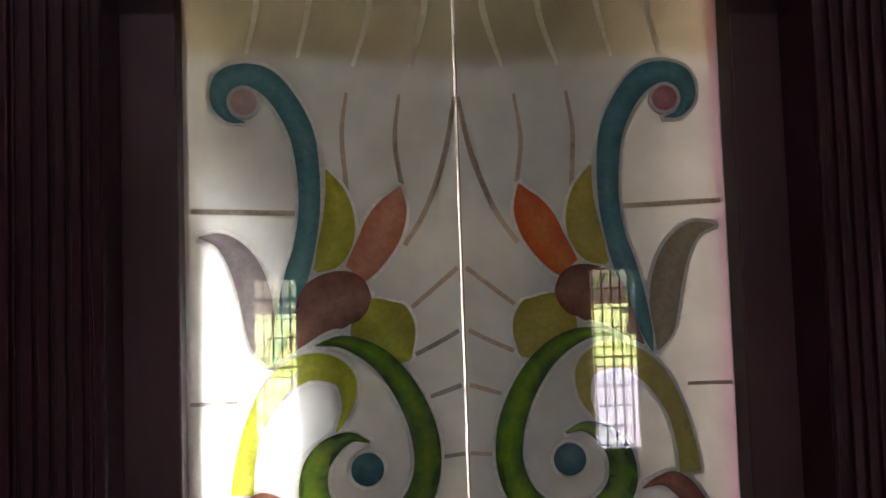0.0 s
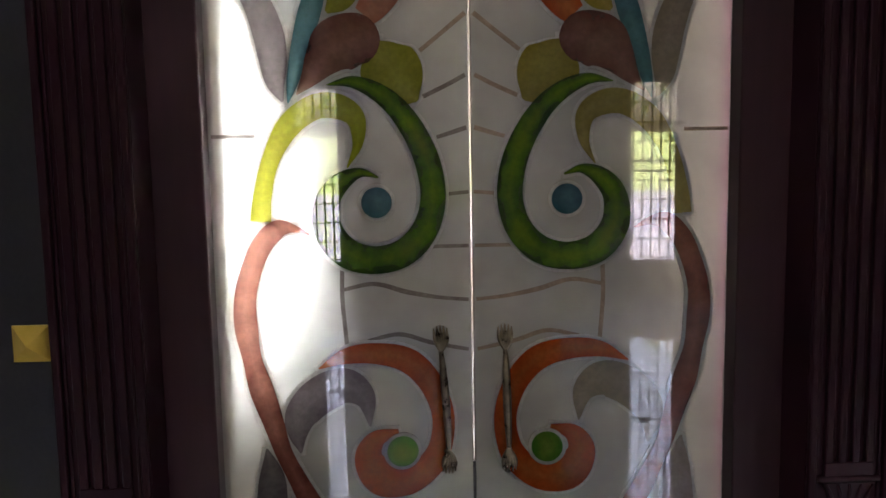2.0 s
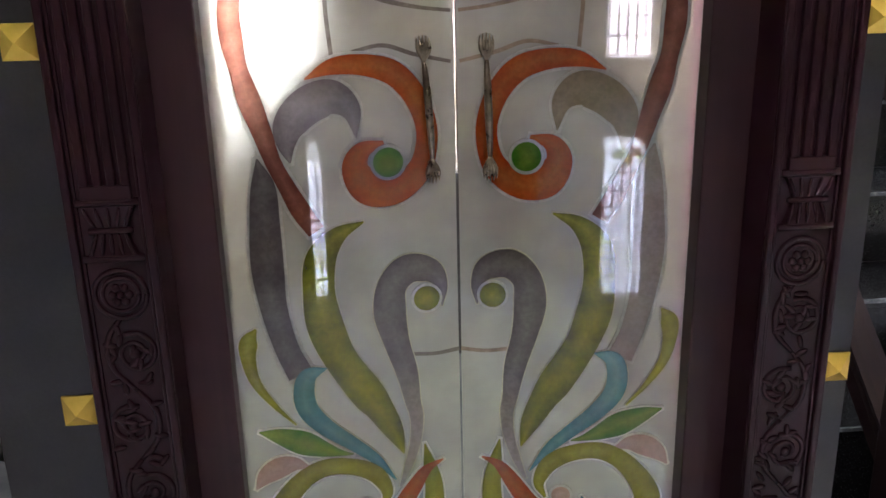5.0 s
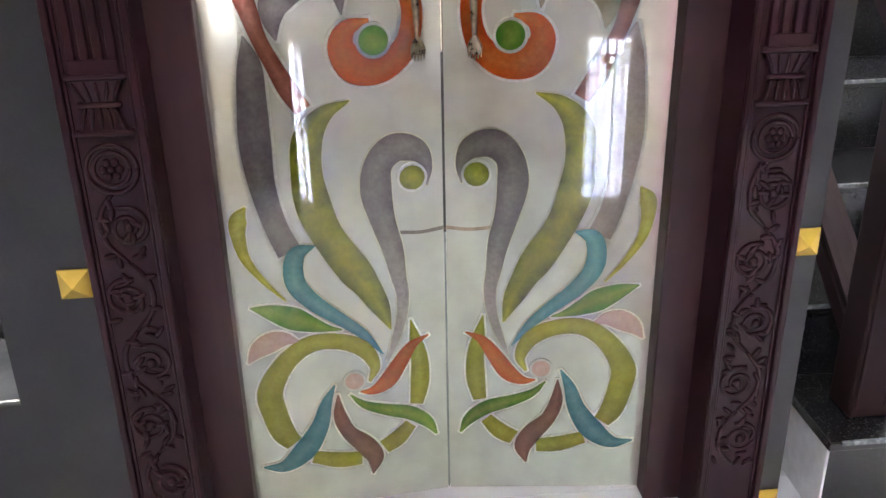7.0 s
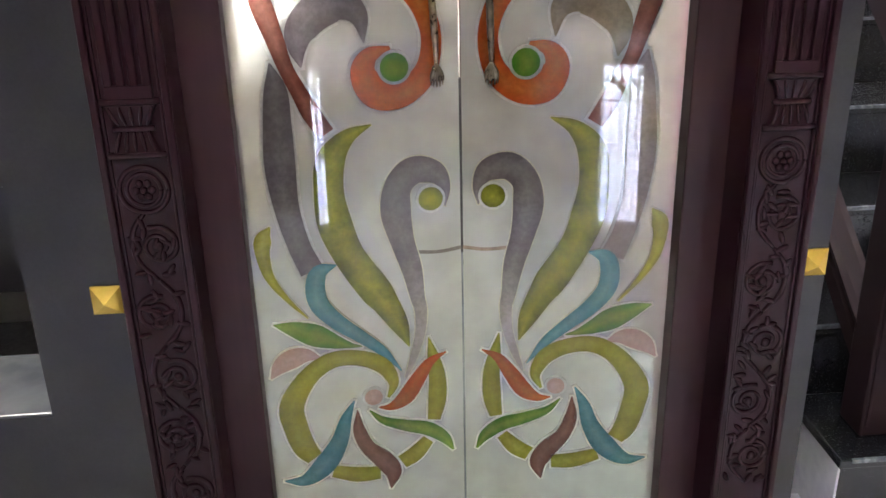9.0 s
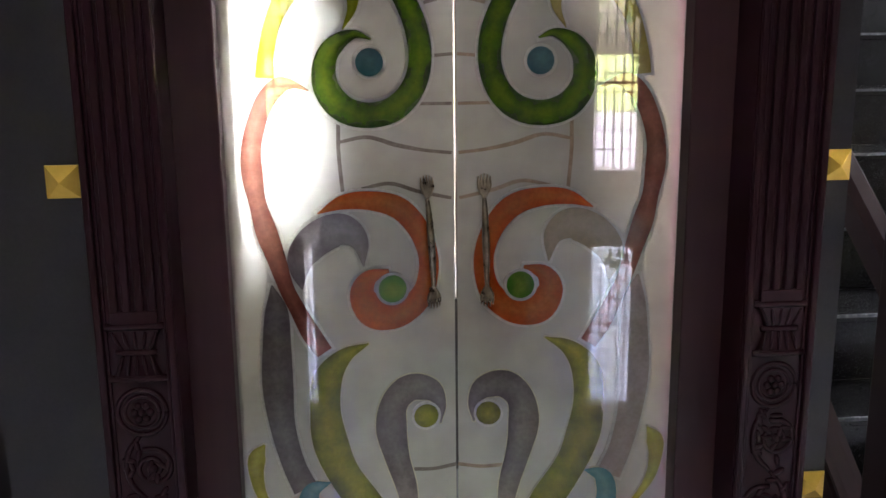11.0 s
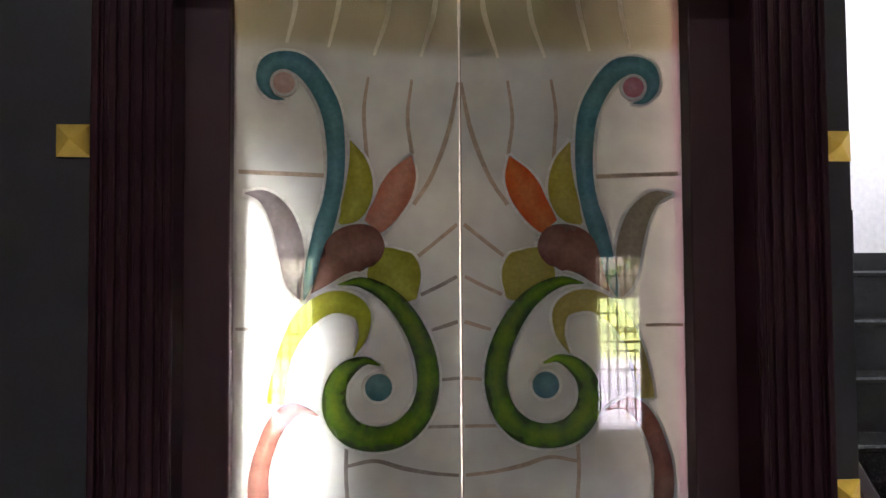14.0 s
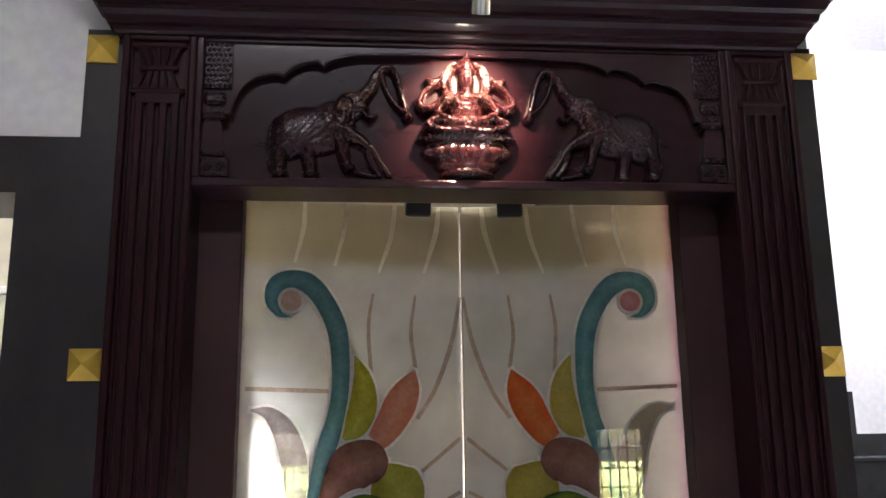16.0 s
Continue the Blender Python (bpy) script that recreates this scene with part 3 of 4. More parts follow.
def build_lintel():
    l = empty("lintel", (0, Y_WALL, LINTEL_Z), label="dark mahogany lintel with a carved cusped arch panel", category="lintel")
    part("panel", boxed(-PIL_IN, PIL_IN, -0.116, Y_JAMB + 0.05, LINTEL_Z + 0.014, TOP), PANEL, l, "recessed panel board")
    part("bottom_rail", boxed(-PIL_IN, PIL_IN, Y_PIL + 0.004, Y_JAMB, LINTEL_Z, LINTEL_Z + 0.016, bevel=0.004), WOOD_X, l)
    part("top_rail", boxed(-PIL_IN + 0.012, PIL_IN - 0.012, Y_PIL + 0.006, -0.112, TOP - 0.007, TOP, bevel=0.002), WOOD_X, l)
    for s in (-1, 1):
        a, b = sorted((s * (PIL_IN - 0.012), s * PIL_IN))
        part("end_rail", boxed(a, b, Y_PIL + 0.004, -0.112, LINTEL_Z + 0.016, TOP, bevel=0.002), WOOD_X, l)
        # cusped arch board: three foils between pointed cusps, running out flat towards the middle
        low = []
        for p0, c, p1 in (((0.420, 2.246), (0.412, 2.318), (0.350, 2.324)), ((0.350, 2.324), (0.338, 2.325), (0.331, 2.319)), ((0.331, 2.319), (0.306, 2.352), (0.270, 2.348)),
                          ((0.270, 2.348), (0.264, 2.346), (0.260, 2.340)), ((0.260, 2.340), (0.243, 2.360), (0.190, 2.363)), ((0.190, 2.363), (0.10, 2.366), (0.0005, 2.367))):
            for k in range(8):
                t = k / 8
                low.append(tuple((1 - t) ** 2 * p0[i] + 2 * t * (1 - t) * c[i] + t * t * p1[i] for i in (0, 1)))
        low.append((0.0005, 2.367))
        bm = bmesh.new()
        slab(bm, [(s * 0.469, 2.246)] + [(s * x, z) for x, z in low] + [(s * 0.0005, TOP - 0.0075), (s * 0.469, TOP - 0.0075)], -0.133, -0.112)
        part("spandrel", bm, WOOD_X, l, "cusped arch board")
        bm = bmesh.new()
        tube(bm, [(s * x, -0.1325, z) for x, z in low], (0.0032,) * len(low), 6, 1)
        part("arch_moulding", bm, WOOD_X, l, smooth=True)
        # carved diaper block over a stepped bracket column
        bm = boxed(*sorted((s * 0.419, s * 0.469)), -0.138, -0.130, 2.290, 2.378, bevel=0.002)
        block = part("carved_block", bm, DARK_CARVED, l, "block carved with lozenges")
        for i in range(6):
            for j in range(9):
                cx, cz = 0.4235 + 0.0082 * i + (0.0041 if j % 2 else 0.0), 2.2955 + 0.0097 * j
                if cx > 0.4665:
                    continue
                bm = bmesh.new()
                bmesh.ops.create_cone(bm, cap_ends=False, segments=4, radius1=0.0054, radius2=0.0006, depth=0.0045, matrix=Matrix.Translation((s * cx, -0.140, cz)) @ Matrix.Rotation(math.pi / 2, 4, "X"))
                part("lozenge", bm, DARK_CARVED, block)
        for z0, z1, x0, x1, y0, bev in ((2.258, 2.286, 0.427, 0.470, -0.139, 0.009), (2.246, 2.258, 0.432, 0.467, -0.134, 0.002), (2.230, 2.246, 0.425, 0.471, -0.141, 0.007),
                                        (2.164, 2.178, 0.428, 0.470, -0.140, 0.006), (2.1275, 2.164, 0.420, 0.470, -0.141, 0.004)):
            part("column_tier", boxed(*sorted((s * x0, s * x1)), y0, -0.114, z0, z1, bevel=bev), DARK_CARVED, l)
        bm = bmesh.new()
        loft(bm, [[(s * x0, -0.114, z), (s * x1, -0.114, z), (s * x1, y0, z), (s * x0, y0, z)] for z, x0, x1, y0 in ((2.178, 0.430, 0.469, -0.134), (2.230, 0.437, 0.466, -0.134))])
        part("column_tier", bm, WOOD_X, l, "tapered column block")
        for x in (0.433, 0.457):
            bm = bmesh.new()
            for k in range(6):
                ball(bm, (s * x + 0.0055 * math.cos(k * math.pi / 3), -0.142, 2.146 + 0.0055 * math.sin(k * math.pi / 3)), (0.0034, 0.004, 0.0034), 6, 5)
            ball(bm, (s * x, -0.143, 2.146), (0.0028, 0.004, 0.0028), 6, 5)
            part("rosette", bm, DARK_CARVED, l, smooth=True)


build_lintel()


def build_cornice():
    prof = [(0.003, 2.386), (0.007, 2.390), (0.009, 2.398), (0.017, 2.400), (0.022, 2.412), (0.029, 2.420), (0.031, 2.428), (0.038, 2.430), (0.041, 2.442), (0.049, 2.448),
            (0.056, 2.462), (0.064, 2.466), (0.068, 2.480), (0.078, 2.486), (0.084, 2.500), (0.084, 2.520)]
    bm = bmesh.new()
    loft(bm, [[(-0.618 - o, -0.117, z), (0.612 + o, -0.117, z), (0.612 + o, Y_PIL - o, z), (-0.618 - o, Y_PIL - o, z)] for o, z in prof])
    thing("cornice", bm, WOOD_X, "stepped dark mahogany cornice over the doorway", "cornice")


build_cornice()


def build_spot():
    l = empty("spotlight", (0.005, -0.301, 2.406), label="small chrome spotlight hanging from the cornice, lit warm", category="spotlight")
    bm = bmesh.new()
    bmesh.ops.create_cone(bm, cap_ends=False, segments=28, radius1=0.0188, radius2=0.0178, depth=0.075, matrix=pose(0.005, -0.301, 2.406, 34))
    part("barrel", bm, CHROME, l, smooth=True)
    bm = bmesh.new()
    bmesh.ops.create_cone(bm, cap_ends=True, segments=24, radius1=0.0172, radius2=0.0172, depth=0.004, matrix=pose(0.005, -0.2887, 2.3878, 34))
    part("lens", bm, BULB, l, "glowing lens")
    bm = bmesh.new()
    tube(bm, [(0.005, -0.321, 2.436), (0.005, -0.318, 2.470), (0.005, -0.280, 2.502), (0.005, -0.232, 2.508)], (0.009, 0.006, 0.006, 0.006), 8, 3)
    part("stalk", bm, CHROME, l, smooth=True)


build_spot()


# ---- relief figures, one plain mesh each ----
def carve(name, x0, x1, z0, z1, step, base, forms, finish=None):
    """A low relief: soft forms blended into one raised surface over a flat ground.
    A form is ("oval", x, z, rx, rz, height, turn) or ("limb", [(x, z, radius, height), ...])."""
    xs, zs = np.arange(x0, x1 + step, step), np.arange(z0, z1 + step, step)
    X, Z = np.meshgrid(xs, zs)
    total = np.zeros_like(X)
    for f in forms:
        if f[0] == "oval":
            _, cx, cz, rx, rz, hh, turn = f
            c, s = math.cos(turn), math.sin(turn)
            u, v = ((X - cx) * c + (Z - cz) * s) / rx, ((Z - cz) * c - (X - cx) * s) / rz
            h = hh * np.sqrt(np.clip(1 - u * u - v * v, 0, None))
        else:
            h = np.zeros_like(X)
            rows = spline(f[1], 6)
            for a, b in zip(rows, rows[1:]):
                d = b[:2] - a[:2]
                t = np.clip(((X - a[0]) * d[0] + (Z - a[1]) * d[1]) / max(d @ d, 1e-12), 0, 1)
                r = a[2] + (b[2] - a[2]) * t
                q = ((X - a[0] - t * d[0]) ** 2 + (Z - a[1] - t * d[1]) ** 2) / np.maximum(r, 1e-4) ** 2
                h = np.maximum(h, (a[3] + (b[3] - a[3]) * t) * np.sqrt(np.clip(1 - q, 0, None)))
        total += h ** 5
    H = total ** 0.2
    if finish is not None:
        H = np.where(H > 0.002, H + finish(X, Z, H), H)
    inside = H > 0.0006
    cell = inside[:-1, :-1] | inside[1:, :-1] | inside[:-1, 1:] | inside[1:, 1:]
    used = np.zeros(X.shape, bool)
    for i, j in ((0, 0), (1, 0), (0, 1), (1, 1)):
        used[i:X.shape[0] - 1 + i, j:X.shape[1] - 1 + j] |= cell
    index = np.full(X.shape, -1)
    index[used] = np.arange(used.sum())
    verts = np.stack([X[used], base - np.maximum(H[used], -0.001), Z[used]], 1)
    r, c = np.nonzero(cell)
    faces = np.stack([index[r, c], index[r, c + 1], index[r + 1, c + 1], index[r + 1, c]], 1)
    me = bpy.data.meshes.new(name)
    me.from_pydata(verts.tolist(), [], faces.tolist())
    me.polygons.foreach_set("use_smooth", [True] * len(me.polygons))
    return me


def beads(X, Z, points, r, h):
    out = np.zeros_like(X)
    for x, z in points:
        out = np.maximum(out, h * np.sqrt(np.clip(1 - ((X - x) ** 2 + (Z - z) ** 2) / r ** 2, 0, None)))
    return out


def build_elephant(s):
    def limb(*rows):
        return ("limb", [(s * x, z, r, h) for x, z, r, h in rows])

    def oval(x, z, rx, rz, h, turn=0.0):
        return ("oval", s * x, z, rx, rz, h, s * turn)
    forms = [
        oval(0.282, 2.220, 0.068, 0.047, 0.026, 0.10), oval(0.318, 2.212, 0.034, 0.047, 0.025), oval(0.240, 2.234, 0.038, 0.046, 0.027, -0.3),
        oval(0.212, 2.268, 0.029, 0.029, 0.026, -0.5), oval(0.224, 2.252, 0.017, 0.028, 0.031, -0.25), oval(0.192, 2.262, 0.014, 0.012, 0.022),
        limb((0.196, 2.278, 0.017, 0.022), (0.178, 2.300, 0.0135, 0.021), (0.164, 2.330, 0.0105, 0.020), (0.148, 2.341, 0.0095, 0.020), (0.134, 2.333, 0.0085, 0.019),
             (0.124, 2.305, 0.0075, 0.018), (0.117, 2.275, 0.0070, 0.018), (0.112, 2.256, 0.0075, 0.018)),
        limb((0.155, 2.326, 0.006, 0.015), (0.150, 2.305, 0.006, 0.016), (0.140, 2.283, 0.006, 0.016), (0.124, 2.262, 0.006, 0.017), (0.112, 2.254, 0.007, 0.018)),
        oval(0.110, 2.247, 0.011, 0.010, 0.021),
        limb((0.190, 2.252, 0.005, 0.022), (0.176, 2.243, 0.0045, 0.024), (0.166, 2.250, 0.003, 0.022)),
        limb((0.232, 2.225, 0.020, 0.027), (0.226, 2.190, 0.014, 0.026), (0.219, 2.160, 0.0115, 0.024), (0.214, 2.152, 0.013, 0.024)),
        limb((0.226, 2.218, 0.019, 0.022), (0.196, 2.204, 0.014, 0.022), (0.176, 2.186, 0.0105, 0.022), (0.164, 2.164, 0.009, 0.020), (0.144, 2.138, 0.008, 0.018)),
        limb((0.182, 2.180, 0.007, 0.017), (0.174, 2.158, 0.008, 0.017), (0.160, 2.140, 0.007, 0.015)),
        limb((0.206, 2.146, 0.007, 0.010), (0.180, 2.139, 0.006, 0.010), (0.140, 2.133, 0.005, 0.008)),
        limb((0.290, 2.200, 0.020, 0.020), (0.284, 2.168, 0.0145, 0.019), (0.281, 2.143, 0.0135, 0.019), (0.279, 2.136, 0.015, 0.019)),
        limb((0.330, 2.205, 0.023, 0.024), (0.335, 2.172, 0.0155, 0.023), (0.337, 2.146, 0.0135, 0.022), (0.334, 2.137, 0.015, 0.022)),
        limb((0.343, 2.240, 0.006, 0.010), (0.354, 2.215, 0.0045, 0.010), (0.354, 2.170, 0.004, 0.010), (0.350, 2.150, 0.006, 0.010)),
    ]
    rug = [(s * (0.286 + 0.044 * math.cos(a)), 2.226 + 0.036 * math.sin(a)) for a in [0.22 * k for k in range(29)]]
    girth = [(s * (0.247 + 0.012 * math.sin(0.5 * k)), 2.266 - 0.0075 * k) for k in range(10)]
    hip = [(s * (0.322 + 0.010 * math.sin(0.45 * k)), 2.252 - 0.0080 * k) for k in range(9)]
    brow = [(s * (0.186 + 0.0058 * k), 2.288 - 0.0012 * (k - 4) ** 2) for k in range(9)]
    toes = [(s * (x + 0.0075 * k), 2.136 if x > 0.25 else 2.152) for x in (0.281, 0.336, 0.214) for k in (-1, 0, 1)]

    def finish(X, Z, H):
        u = s * X
        near = np.exp(-(((u - 0.286) / 0.036) ** 4 + ((Z - 2.226) / 0.030) ** 4))
        cloth = 0.00045 * near * (np.sin(u * 900) * np.sin(Z * 900) + 0.6 * np.sin((u + Z) * 560))
        trunk = 0.0004 * np.sin((u * 0.6 + Z) * 1100) * np.exp(-(((u - 0.165) / 0.030) ** 4 + ((Z - 2.315) / 0.028) ** 4))
        ear = -0.003 * np.exp(-((np.hypot((u - 0.224) / 0.017, (Z - 2.252) / 0.028) - 1.0) / 0.10) ** 2)
        skin = 0.0002 * np.sin(u * 420 + 3 * np.sin(Z * 260)) * np.sin(Z * 380)
        return cloth + trunk + ear + skin + beads(X, Z, rug, 0.0028, 0.0018) + beads(X, Z, girth, 0.0034, 0.0026) + beads(X, Z, hip, 0.0032, 0.0024) + beads(X, Z, brow, 0.0030, 0.0024) + beads(X, Z, toes, 0.0042, 0.0036)
    a, b = sorted((s * 0.094, s * 0.364))
    me = carve("relief_animal", a, b, 2.1275, 2.356, 0.0014, -0.1155, forms, finish)
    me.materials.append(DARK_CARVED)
    tagged(new("relief_animal", me), "plain carved mahogany elephant relief with a raised trunk", "relief carving", "elephant reliefs")


def build_seated():
    cx = -0.004

    def limb(*rows):
        return ("limb", [(cx + x, z, r, h) for x, z, r, h in rows])

    def oval(x, z, rx, rz, h, turn=0.0):
        return ("oval", cx + x, z, rx, rz, h, turn)
    forms = [oval(0, 2.139, 0.050, 0.011, 0.036), oval(0, 2.158, 0.060, 0.020, 0.030), oval(0, 2.182, 0.084, 0.026, 0.036), oval(0, 2.205, 0.093, 0.014, 0.042),
             oval(0, 2.225, 0.070, 0.015, 0.044), oval(0, 2.255, 0.030, 0.038, 0.038), oval(0, 2.282, 0.040, 0.016, 0.036), oval(0, 2.296, 0.011, 0.016, 0.034),
             oval(0, 2.316, 0.0165, 0.022, 0.044), oval(0, 2.338, 0.0185, 0.013, 0.040), oval(0, 2.352, 0.0125, 0.011, 0.038), oval(0, 2.364, 0.0065, 0.009, 0.034)]
    for q in (-1, 1):
        forms += [limb((q * 0.010, 2.232, 0.012, 0.044), (q * 0.044, 2.236, 0.013, 0.048), (q * 0.070, 2.226, 0.011, 0.046), (q * 0.040, 2.214, 0.009, 0.048), (-q * 0.010, 2.214, 0.008, 0.046)),
                  limb((q * 0.034, 2.282, 0.012, 0.034), (q * 0.064, 2.262, 0.011, 0.030), (q * 0.084, 2.268, 0.010, 0.028), (q * 0.078, 2.290, 0.008, 0.028), (q * 0.062, 2.304, 0.008, 0.028)),
                  oval(q * 0.058, 2.312, 0.015, 0.012, 0.028), oval(q * 0.068, 2.318, 0.008, 0.008, 0.024), oval(q * 0.047, 2.318, 0.008, 0.008, 0.024),
                  limb((q * 0.036, 2.276, 0.011, 0.040), (q * 0.052, 2.250, 0.010, 0.044), (q * 0.042, 2.236, 0.009, 0.050)),
                  oval(q * 0.040, 2.270 if q < 0 else 2.240, 0.009, 0.012, 0.050),
                  limb((q * 0.018, 2.352, 0.006, 0.018), (q * 0.034, 2.338, 0.007, 0.020), (q * 0.041, 2.314, 0.007, 0.020), (q * 0.036, 2.290, 0.007, 0.022)),
                  limb((q * 0.024, 2.338, 0.005, 0.024), (q * 0.030, 2.318, 0.006, 0.026), (q * 0.027, 2.290, 0.006, 0.030))]
    ring = []
    for r, z, n in ((0.022, 2.283, 11), (0.031, 2.280, 15)):
        ring += [(cx + r * math.cos(a), z + 0.85 * r * math.sin(a)) for a in [math.pi * (1.06 + 0.88 * k / (n - 1)) for k in range(n)]]
    crown = [(cx + x, z) for z, w, n in ((2.332, 0.015, 6), (2.343, 0.014, 5), (2.353, 0.009, 4)) for x in [w * (2 * k / (n - 1) - 1) for k in range(n)]]
    seat = [(cx + w * (2 * k / (n - 1) - 1), z) for z, w, n in ((2.206, 0.086, 21), (2.193, 0.036, 13), (2.140, 0.044, 15)) for k in range(n)]
    aura = [(cx + 0.046 * math.cos(a), 2.318 + 0.045 * math.sin(a)) for a in [math.pi * (-0.15 + 1.3 * k / 22) for k in range(23)]]

    def finish(X, Z, H):
        u = X - cx
        petals = 0.0026 * np.abs(np.sin(u * 150)) * np.exp(-((Z - 2.176) / 0.016) ** 4)
        folds = 0.0010 * np.sin(u * 700 + 200 * (Z - 2.22)) * np.exp(-((Z - 2.228) / 0.016) ** 4)
        strands = 0.0012 * np.sin(np.hypot(u, Z - 2.31) * 1500) * ((np.abs(u) > 0.020) & (Z > 2.288))
        return petals + folds + strands + beads(X, Z, ring, 0.0030, 0.0030) + beads(X, Z, crown, 0.0028, 0.0028) + beads(X, Z, seat, 0.0040, 0.0030) + beads(X, Z, aura, 0.0036, 0.0060)
    me = carve("relief_figure", cx - 0.105, cx + 0.105, 2.1275, 2.377, 0.0013, -0.1155, forms, finish)
    me.materials.append(SPOTLIT_CARVED)
    tagged(new("relief_figure", me), "plain carved mahogany seated relief figure on a lotus seat, spotlit", "relief carving")


for s in (-1, 1):
    build_elephant(s)
build_seated()


# ---- wall studs ----
STUD_Z = (0.045, 0.625, 1.214, 1.807, 2.364)


def build_studs():
    first = None
    for x, zs in ((-0.640, STUD_Z), (0.631, STUD_Z)):
        for z in zs:
            xs = x + (math.copysign(0.008, x) if z > 2.3 else 0.0)
            if first is None:
                bm = bmesh.new()
                h = 0.0262
                base = [bm.verts.new((a, 0, b)) for a, b in ((-h, -h), (h, -h), (h, h), (-h, h))]
                lip = [bm.verts.new((v.co.x, -0.004, v.co.z)) for v in base]
                tip = bm.verts.new((0, -0.024, 0))
                for i in range(4):
                    j = (i + 1) % 4
                    bm.faces.new((base[i], base[j], lip[j], lip[i]))
                    bm.faces.new((lip[i], lip[j], tip))
                bm.faces.new(base)
                first = thing("wall_stud", bm, GOLD, "gold painted pyramid stud on the charcoal wall", "wall stud", "gold wall studs")
                first.location = (xs, Y_WALL, z)
            else:
                copy_thing(first, pose(xs, Y_WALL, z))


build_studs()


# ---- glass doors ----

# painted pieces of one leaf: x from the seam, height, width
STROKES = []
STROKES.append(('teal', [(0.3173, 1.9061, 0.001), (0.34, 1.9126, 0.0121), (0.3538, 1.9371, 0.0241), (0.3449, 1.9661, 0.0331), (0.3183, 1.9767, 0.0342), (0.2866, 1.9685, 0.0377), (0.2576, 1.9362, 0.0364), (0.2346, 1.8877, 0.0364), (0.2266, 1.8307, 0.0334), (0.2266, 1.7737, 0.0314), (0.2346, 1.7226, 0.0314), (0.2466, 1.6813, 0.0344), (0.2617, 1.6311, 0.0283), (0.2747, 1.5809, 0.0182), (0.2828, 1.5487, 0.002)]))
STROKES.append(('olive', [(0.2005, 1.8361, 0.002), (0.1874, 1.8003, 0.0305), (0.1834, 1.7642, 0.0467), (0.1874, 1.733, 0.0508), (0.2005, 1.7048, 0.0406), (0.2196, 1.6855, 0.0067)]))
STROKES.append(('faded_orange', [(0.089, 1.8107, 0.002), (0.1002, 1.7803, 0.0429), (0.1155, 1.7488, 0.0592), (0.1318, 1.7185, 0.055), (0.149, 1.6941, 0.0468), (0.1612, 1.6799, 0.0366)]))
STROKES.append(('olive', [(0.1475, 1.6405, 0.012), (0.141, 1.628, 0.052), (0.13, 1.608, 0.092), (0.111, 1.583, 0.09), (0.094, 1.562, 0.055), (0.082, 1.5497, 0.006)]))
STROKES.append(('brown', [(0.1384, 1.6447, 0.0041), (0.1405, 1.6447, 0.0224), (0.1445, 1.6447, 0.0407), (0.1511, 1.6447, 0.057), (0.1612, 1.6446, 0.0722), (0.1834, 1.6435, 0.0833), (0.2086, 1.6333, 0.0831), (0.2287, 1.6132, 0.0567), (0.2488, 1.586, 0.0283), (0.2698, 1.5608, 0.002)]))
STROKES.append(('green', [(0.2228, 1.5759, 0.0018), (0.1835, 1.58, 0.0183), (0.1441, 1.5639, 0.0285), (0.1106, 1.5345, 0.0347), (0.081, 1.4878, 0.0389), (0.0636, 1.4377, 0.041), (0.0606, 1.3877, 0.041), (0.0761, 1.3418, 0.043), (0.11, 1.3094, 0.0449), (0.1559, 1.2998, 0.0448), (0.2005, 1.3136, 0.0472), (0.2276, 1.3515, 0.0446), (0.2264, 1.3962, 0.0385), (0.2052, 1.4255, 0.0304), (0.1748, 1.4394, 0.015), (0.1465, 1.4312, 0.0031)]))
STROKES.append(('lime', [(0.3313, 1.3668, 0.0322), (0.3271, 1.4061, 0.0282), (0.313, 1.4604, 0.0272), (0.2839, 1.5126, 0.0363), (0.2439, 1.5417, 0.039), (0.2068, 1.5427, 0.039), (0.1796, 1.5235, 0.0305), (0.1777, 1.4841, 0.0163), (0.195, 1.4477, 0.002)]))
STROKES.append(('russet', [(0.2577, 1.3448, 0.0018), (0.2837, 1.3552, 0.0141), (0.3076, 1.3534, 0.0302), (0.3315, 1.3294, 0.0322), (0.3494, 1.2893, 0.0321), (0.3604, 1.2451, 0.0341), (0.3605, 1.1997, 0.0365), (0.3537, 1.1502, 0.0301), (0.3414, 1.0996, 0.0379), (0.3256, 1.0468, 0.0332), (0.3108, 0.994, 0.0272), (0.292, 0.951, 0.0288), (0.271, 0.9067, 0.0341), (0.2469, 0.8673, 0.0311)]))
STROKES.append(('mauve', [(0.3851, 1.738, 0.002), (0.3527, 1.7314, 0.0241), (0.326, 1.7018, 0.0402), (0.3103, 1.6609, 0.0463), (0.3034, 1.6209, 0.0443), (0.3006, 1.5809, 0.0302), (0.2908, 1.5508, 0.004)]))
STROKES.append(('orange', [(0.2501, 1.1278, 0.002), (0.2047, 1.1461, 0.0264), (0.154, 1.147, 0.0349), (0.104, 1.1317, 0.0409), (0.0685, 1.0921, 0.0389), (0.0499, 1.0385, 0.0369), (0.0541, 0.9884, 0.0389), (0.0727, 0.9542, 0.045), (0.1107, 0.9289, 0.0472), (0.1527, 0.9374, 0.059), (0.174, 0.9736, 0.0468), (0.1607, 1.0038, 0.0305), (0.124, 1.016, 0.0061)]))
STROKES.append(('mauve', [(0.1699, 1.0265, 0.002), (0.1769, 1.0733, 0.0349), (0.2083, 1.0964, 0.0588), (0.2486, 1.0842, 0.0627), (0.2788, 1.0547, 0.0545), (0.2868, 1.0246, 0.0343), (0.2829, 0.9901, 0.003)]))
